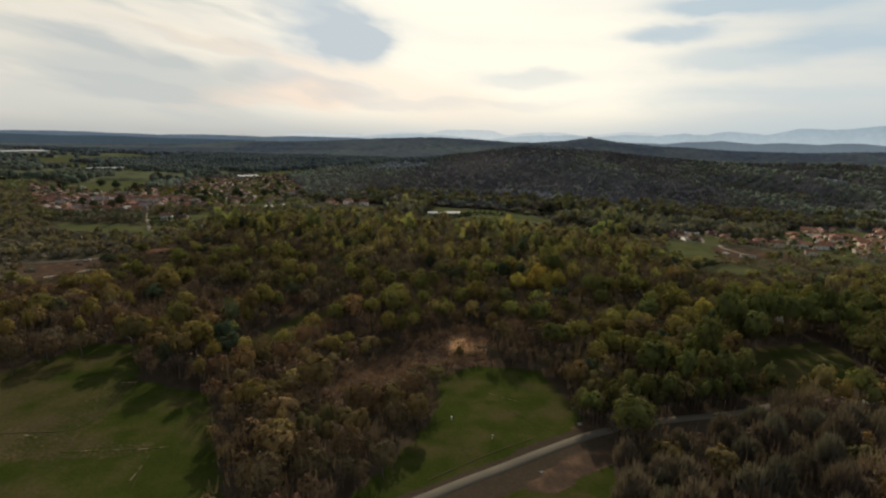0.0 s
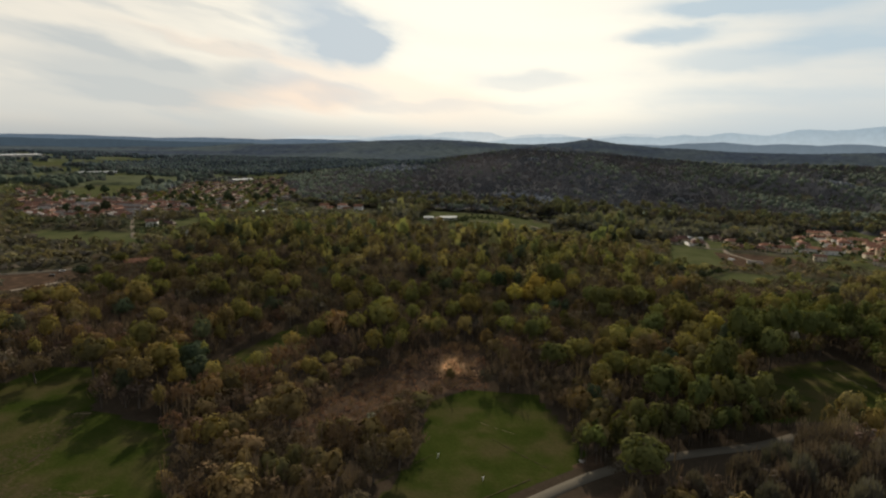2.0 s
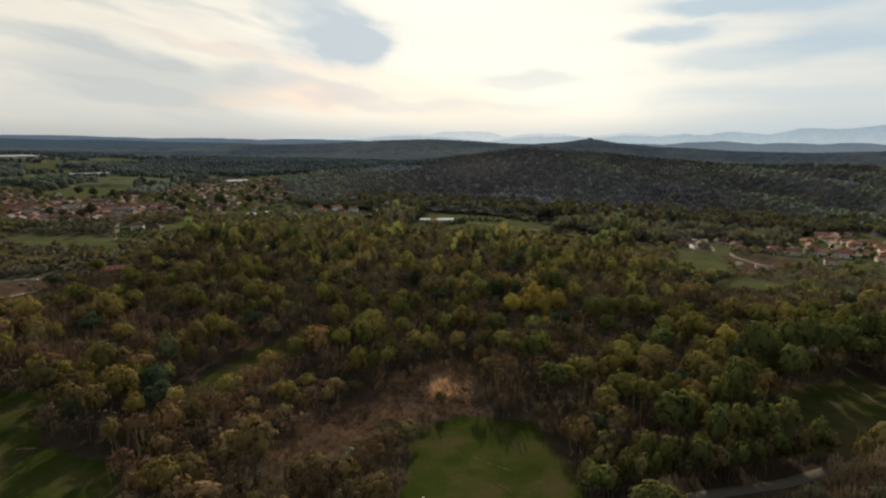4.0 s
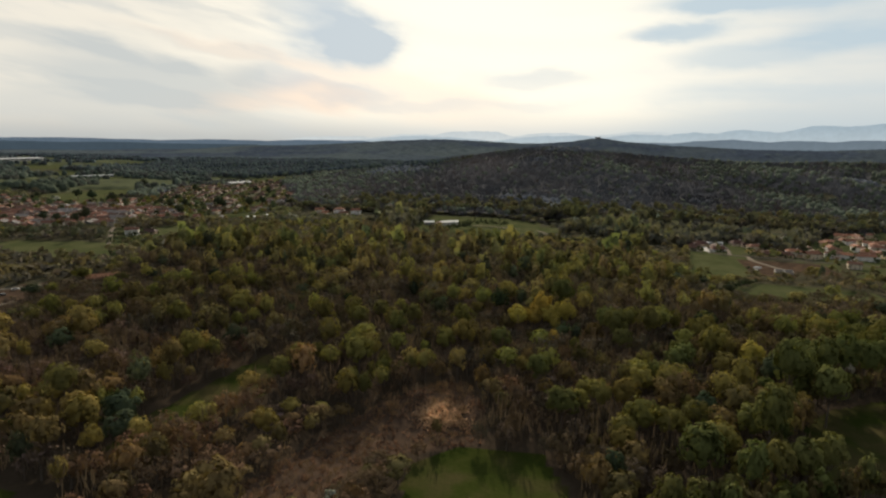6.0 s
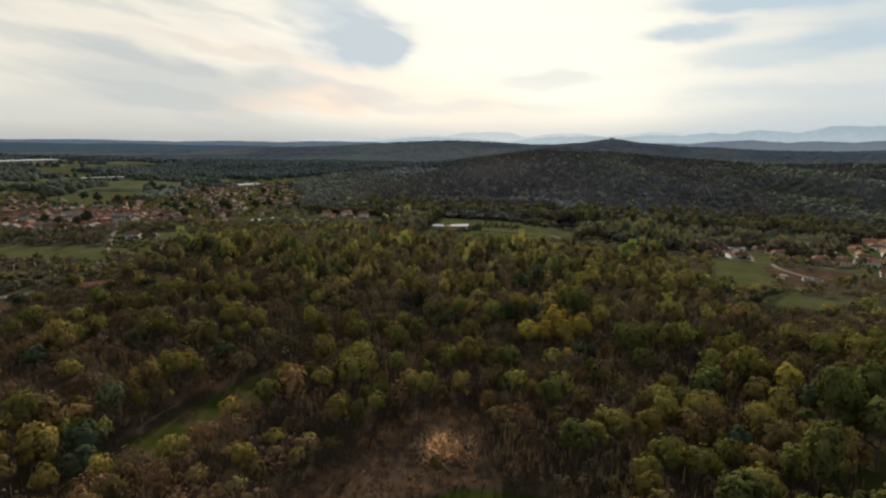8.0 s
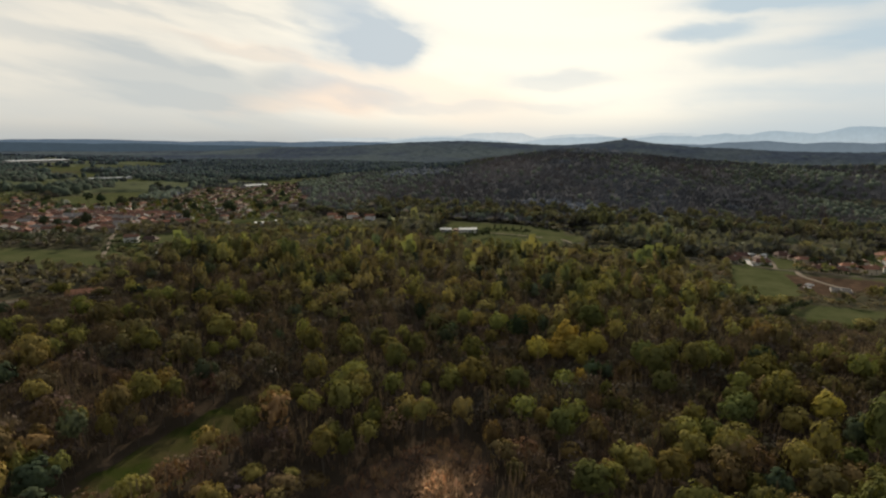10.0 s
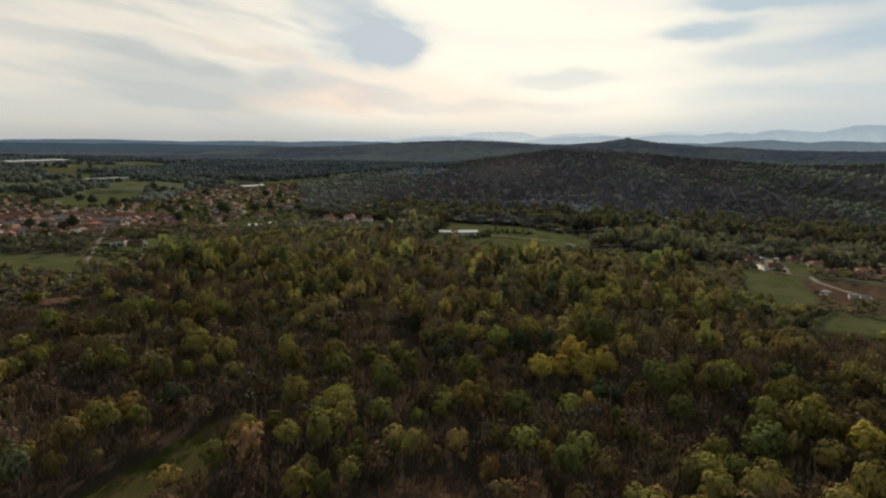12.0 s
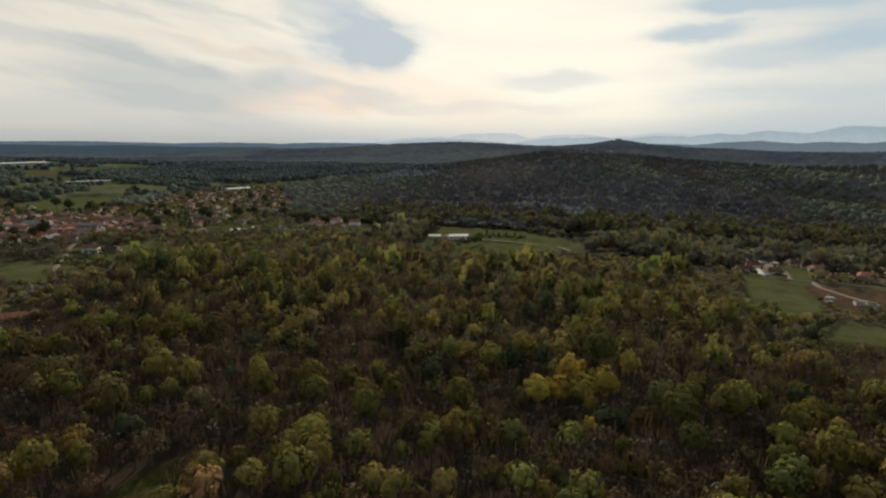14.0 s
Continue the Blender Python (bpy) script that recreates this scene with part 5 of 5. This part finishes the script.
def far_roofs(rows):
    """The houses furthest out, too many to tell apart: walls and roofs in one mesh."""
    verts, faces, index, mats = [], [], [], [OLD_TILE, OLD_PLASTER, TILE, PLASTER, DARK_TILE]
    for _, i, n in rows:
        w, d, storeys, rise, hip, roof_mat, wall_mat = STYLES[i][:7]
        h, m = 2.9 * storeys, homes[i][n]
        for bm, mat in ((roof_mesh(w, d, h, h + rise, 0.6, hip), roof_mat), (bmesh.new(), wall_mat)):
            if not bm.verts:
                box(bm, -w / 2, w / 2, -d / 2, d / 2, -1.5, h)
            start = len(verts)
            bm.verts.index_update()
            verts += [m @ v.co for v in bm.verts]
            for f in bm.faces:
                faces.append([start + v.index for v in f.verts])
                index.append(mats.index(mat))
            bm.free()
    me = bpy.data.meshes.new("far_houses")
    me.from_pydata(verts, [], faces)
    for mat in mats:
        me.materials.append(mat)
    me.polygons.foreach_set("material_index", index)
    tagged(new("far_houses", me), "far village houses with dull brown-red roofs", "houses", kind="stuff")


far_roofs(ranked[290:])


def hall(name, label, w, d, h, rise, roof_mat, wall_mat, category, m, bays):
    """A long low building with a shallow roof, gate and strips of windows."""
    ob = tagged(new(name), label, category)
    boxed("wall", wall_mat, ob, -w / 2, w / 2, -d / 2, d / 2, -2.0, h)
    part("roof", roof_mesh(w, d, h, h + rise, 0.5, 0.0), roof_mat, ob)
    for i in range(bays):
        x = -w / 2 + w * (i + 0.5) / bays
        if i == bays // 2:
            boxed("gate", METAL, ob, x - 1.8, x + 1.8, -d / 2 - 0.06, -d / 2 + 0.06, 0, min(3.4, h - 0.4))
        else:
            boxed("window", GLASS, ob, x - w / bays * 0.3, x + w / bays * 0.3, -d / 2 - 0.05, -d / 2 + 0.05, h * 0.5, h * 0.8)
    ob.matrix_basis = m
    return ob


hall("farm_shed", "long white-roofed farm shed in a green meadow", 22, 10, 4.0, 1.5, WHITE, OLD_PLASTER, "shed", on_land(-137, 770, 22), 6)
hall("barn", "small pale barn beside the farm shed", 13, 8, 3.4, 1.4, WHITE, OLD_PLASTER, "barn", on_land(-163, 764, 12), 3)
hall("barn", "low red-roofed outbuilding on the farmyard", 11, 7, 3.0, 1.5, TILE, PLASTER, "barn", on_land(-150, 762, 100), 3)
hall("long_barn", "long barn with a rust-red roof beside the road", 20, 9, 4.0, 2.2, TILE, CONCRETE, "barn", on_land(-308, 388, 40), 5)
hall("workshop", "white flat-roofed house wing behind a driveway", 26, 8, 3.4, 0.6, WHITE, PLASTER, "outbuilding", on_land(170, 738, -4), 5)
hall("garden_shed", "small white-roofed shed at the village edge", 15, 8, 3.2, 0.8, WHITE, METAL, "shed", on_land(-389, 721, 25), 3)
hall("garden_shed", "small white-roofed shed beside a hedge", 12, 7, 3.2, 0.8, WHITE, METAL, "shed", on_land(-379, 746, 35), 3)
hall("factory_hall", "pale-roofed factory hall beyond the village", 52, 22, 6.5, 1.8, METAL, CONCRETE, "factory", on_land(-686, 1168, 68), 8)
hall("greenhouse", "long pale greenhouse on the plain", 92, 12, 3.5, 1.6, METAL, METAL, "greenhouse", on_land(-1127, 1238, 57), 14)
hall("greenhouse", "shorter pale greenhouse on the plain", 26, 11, 3.2, 1.5, METAL, METAL, "greenhouse", on_land(-1086, 1304, 57), 4)
hall("warehouse", "wide pale-roofed warehouse far out on the plain", 260, 60, 9, 3.0, METAL, CONCRETE, "warehouse", on_land(-1912, 1705, 98), 18)
hall("chapel", "small pale chapel hall at the village street", 15, 8, 5.0, 2.6, TILE, PLASTER, "chapel", on_land(352, 676, -10), 4)


def tower(m):
    ob = tagged(new("bell_tower"), "slender cream bell tower beside the chapel", "tower")
    boxed("shaft", PLASTER, ob, -1.7, 1.7, -1.7, 1.7, -1.0, 12.5)
    boxed("cornice", PLASTER, ob, -2.0, 2.0, -2.0, 2.0, 12.5, 12.9)
    for a in (0, 90):
        o = boxed("belfry_opening", GLASS, ob, -0.5, 0.5, -1.76, 1.76, 9.8, 11.8)
        o.matrix_basis = pose(0, 0, 0, 0, 0, a)
    part("roof", roof_mesh(4.0, 4.0, 12.9, 14.8, 0.2, 2.2), TILE, ob)
    ob.matrix_basis = m



tower(on_land(338, 668, -10))
hall("hilltop_chapel", "grey stone chapel on the far hilltop", 26, 12, 8.0, 4.0, DARK_TILE, CONCRETE, "chapel", on_land(184, 3200, 20, 1.0, 4.0), 5)
yard_wall = tagged(new("unfinished_wall"), "low pale unfinished house walls on a dirt yard", "building shell")
for dims in ((-7, 7, -4, -3.7, -0.5, 2.4), (-7, 7, 3.7, 4, -0.5, 2.6), (-7, -6.7, -3.68, 3.68, -0.5, 2.5), (6.7, 7, -3.68, 3.68, -0.5, 2.0), (0, 0.3, -3.68, 3.68, -0.5, 2.2)):
    boxed("wall", CONCRETE, yard_wall, *dims)
yard_wall.matrix_basis = on_land(198, 597, -12)


def heap(name, label, mat, m, size, seed):
    """A spill of broken lumps."""
    r = random.Random(seed)
    bm = bmesh.new()
    for _ in range(60):
        a, d = r.uniform(0, 6.28), abs(r.gauss(0, 0.4)) * size
        s = r.uniform(0.25, 0.9) * size / 6
        made = bmesh.ops.create_icosphere(bm, subdivisions=1, radius=s, matrix=pose(math.cos(a) * d, math.sin(a) * d, max(0, size * 0.16 * (1 - d / size)), r.uniform(0, 90), r.uniform(0, 90), 0) @ Matrix.Diagonal((1.3, 1, 0.7, 1)))
        for v in made["verts"]:
            v.co += Vector((r.uniform(-0.1, 0.1), r.uniform(-0.1, 0.1), r.uniform(-0.1, 0.1)))
    me = bpy.data.meshes.new(name)
    bm.to_mesh(me)
    bm.free()
    me.materials.append(mat)
    ob = tagged(new(name, me), label, "heap")
    ob.matrix_basis = m


heap("rubble_heap", "heap of pale broken rubble on the building yard", WHITE, on_land(182, 615, 0), 5.0, 1)
heap("rubble_heap", "low spill of pale rubble beside the dirt lane", WHITE, on_land(177, 603, 40), 4.0, 2)
heap("stone_heap", "small heap of pale stones on the dry verge", CONCRETE, on_land(3, 157, 0), 1.0, 3)
heap("stone_heap", "small heap of pale stones at the meadow corner", CONCRETE, on_land(16, 192, 0), 1.5, 4)


def post(m):
    ob = tagged(new("marker_post"), "short white marker post in the meadow", "post", "meadow posts")
    boxed("shaft", WHITE, ob, -0.16, 0.16, -0.16, 0.16, -0.3, 1.5)
    boxed("cap", WHITE, ob, -0.26, 0.26, -0.26, 0.26, 1.5, 1.75)
    ob.matrix_basis = m


post(on_land(-30, 183, 0, 0.75))
post(on_land(-14, 173, 0, 0.75))


def car(mat, label, m):
    """A small saloon."""
    ob = tagged(new("car"), label, "car", "cars on the road")
    bm = bmesh.new()
    box(bm, -2.1, 2.1, -0.85, 0.85, 0.35, 0.95)
    bmesh.ops.bevel(bm, geom=list(bm.edges), offset=0.14, segments=2, affect="EDGES")
    part("body", bm, mat, ob)
    bm = bmesh.new()
    box(bm, -1.4, 1.0, -0.76, 0.76, 0.96, 1.45)
    for v in bm.verts:
        if v.co.z > 1.4:
            v.co.x *= 0.72
            v.co.y *= 0.85
    part("cabin", bm, GLASS, ob)
    for x in (-1.3, 1.3):
        for y in (-0.82, 0.82):
            bm = bmesh.new()
            bmesh.ops.create_cone(bm, cap_ends=True, segments=14, radius1=0.33, radius2=0.33, depth=0.22, matrix=pose(x, y, 0.33, 90))
            wheel = part("wheel", bm, RUBBER, ob)
            bm = bmesh.new()
            bmesh.ops.create_cone(bm, cap_ends=True, segments=10, radius1=0.19, radius2=0.17, depth=0.26, matrix=pose(x, y, 0.33, 90))
            part("rim", bm, METAL, wheel)
    ob.matrix_basis = m


car(WHITE, "white saloon parked on the roadside lot", on_land(-342, 352, 42, 1.0, 0.2))
car(RUBBER, "dark saloon parked on the bare lot", on_land(-338, 340, 30, 1.0, 0.05))
car(PAINT, "silver saloon parked by the street", on_land(160, 687, -8, 1.0, 0.1))

# hedges and garden trees
x, y = scatter(rng, -900, 660, 520, 1280, 14.0)
keep = np.zeros(len(x), bool)
for ring in VILLAGES:
    keep |= inside(x, y, ring)
at = np.array(sites)
keep &= np.min(np.hypot(x[:, None] - at[:, 0], y[:, None] - at[:, 1]), axis=1) > 8.5
for ring in MEADOWS:
    keep &= ~inside(x, y, ring)
for line, width in WIDTHS:
    keep &= off_line(x, y, line) > width / 2 + 2
x, y = x[keep], y[keep]
GARDEN_TREES = [(-560, 578, 11), (-556, 590, 10), (-525, 585, 11), (-517, 590, 12), (-520, 735, 12), (-470, 770, 14), (-440, 800, 13), (-800, 1020, 16), (-680, 770, 15), (-650, 775, 13), (-735, 800, 14)]
for _ in range(46):                                # big dark garden trees stand over the roofs
    tx, ty = town.uniform(-800, -430), town.uniform(560, 1000)
    if inside(np.array([tx]), np.array([ty]), VILLAGES[0])[0] and min(math.hypot(tx - a, ty - b) for a, b in sites) > 8 and not any(inside(np.array([tx]), np.array([ty]), r)[0] for r in MEADOWS):
        plant("d", tx, ty, town.uniform(7, 12), 0.95)
for tx, ty, tw in GARDEN_TREES:
    plant("d", tx, ty, tw, 1.05)
kind = rng.choice(np.array(["d", "g", "b", "o", "w"]), len(x), p=[0.46, 0.22, 0.18, 0.11, 0.03])
woodland("garden_trees", "garden trees and hedges between the village houses", x, y, kind, rng.uniform(4.0, 8.0, len(x)) * np.where(x > 0, 0.7, 1.0), 36, 2.6, False, 47)
HEDGES = [[(-440, 540), (-402, 562)], [(-426, 521), (-392, 538)], [(-412, 505), (-388, 513)], [(-148, 704), (-128, 706), (-112, 735), (-106, 752)], [(140, 688), (152, 683)], [(163, 679), (173, 676)], [(192, 676), (230, 669)], [(-118, 775), (-60, 774)], [(-345, 440), (-360, 455), (-378, 470)], [(115, 487), (160, 545)]]
px, py = [], []
for line in HEDGES:
    for (x0, y0), (x1, y1) in zip(line, line[1:]):
        n = int(math.hypot(x1 - x0, y1 - y0) / 1.6)
        for i in range(n):
            px.append(x0 + (x1 - x0) * i / n + rng.uniform(-0.5, 0.5))
            py.append(y0 + (y1 - y0) * i / n + rng.uniform(-0.5, 0.5))
px, py = np.array(px), np.array(py)
woodland("hedge", "dark clipped hedges along lanes and yards", px, py, np.full(len(px), "d"), rng.uniform(2.2, 3.2, len(px)), 26, 2.4, False, 48)
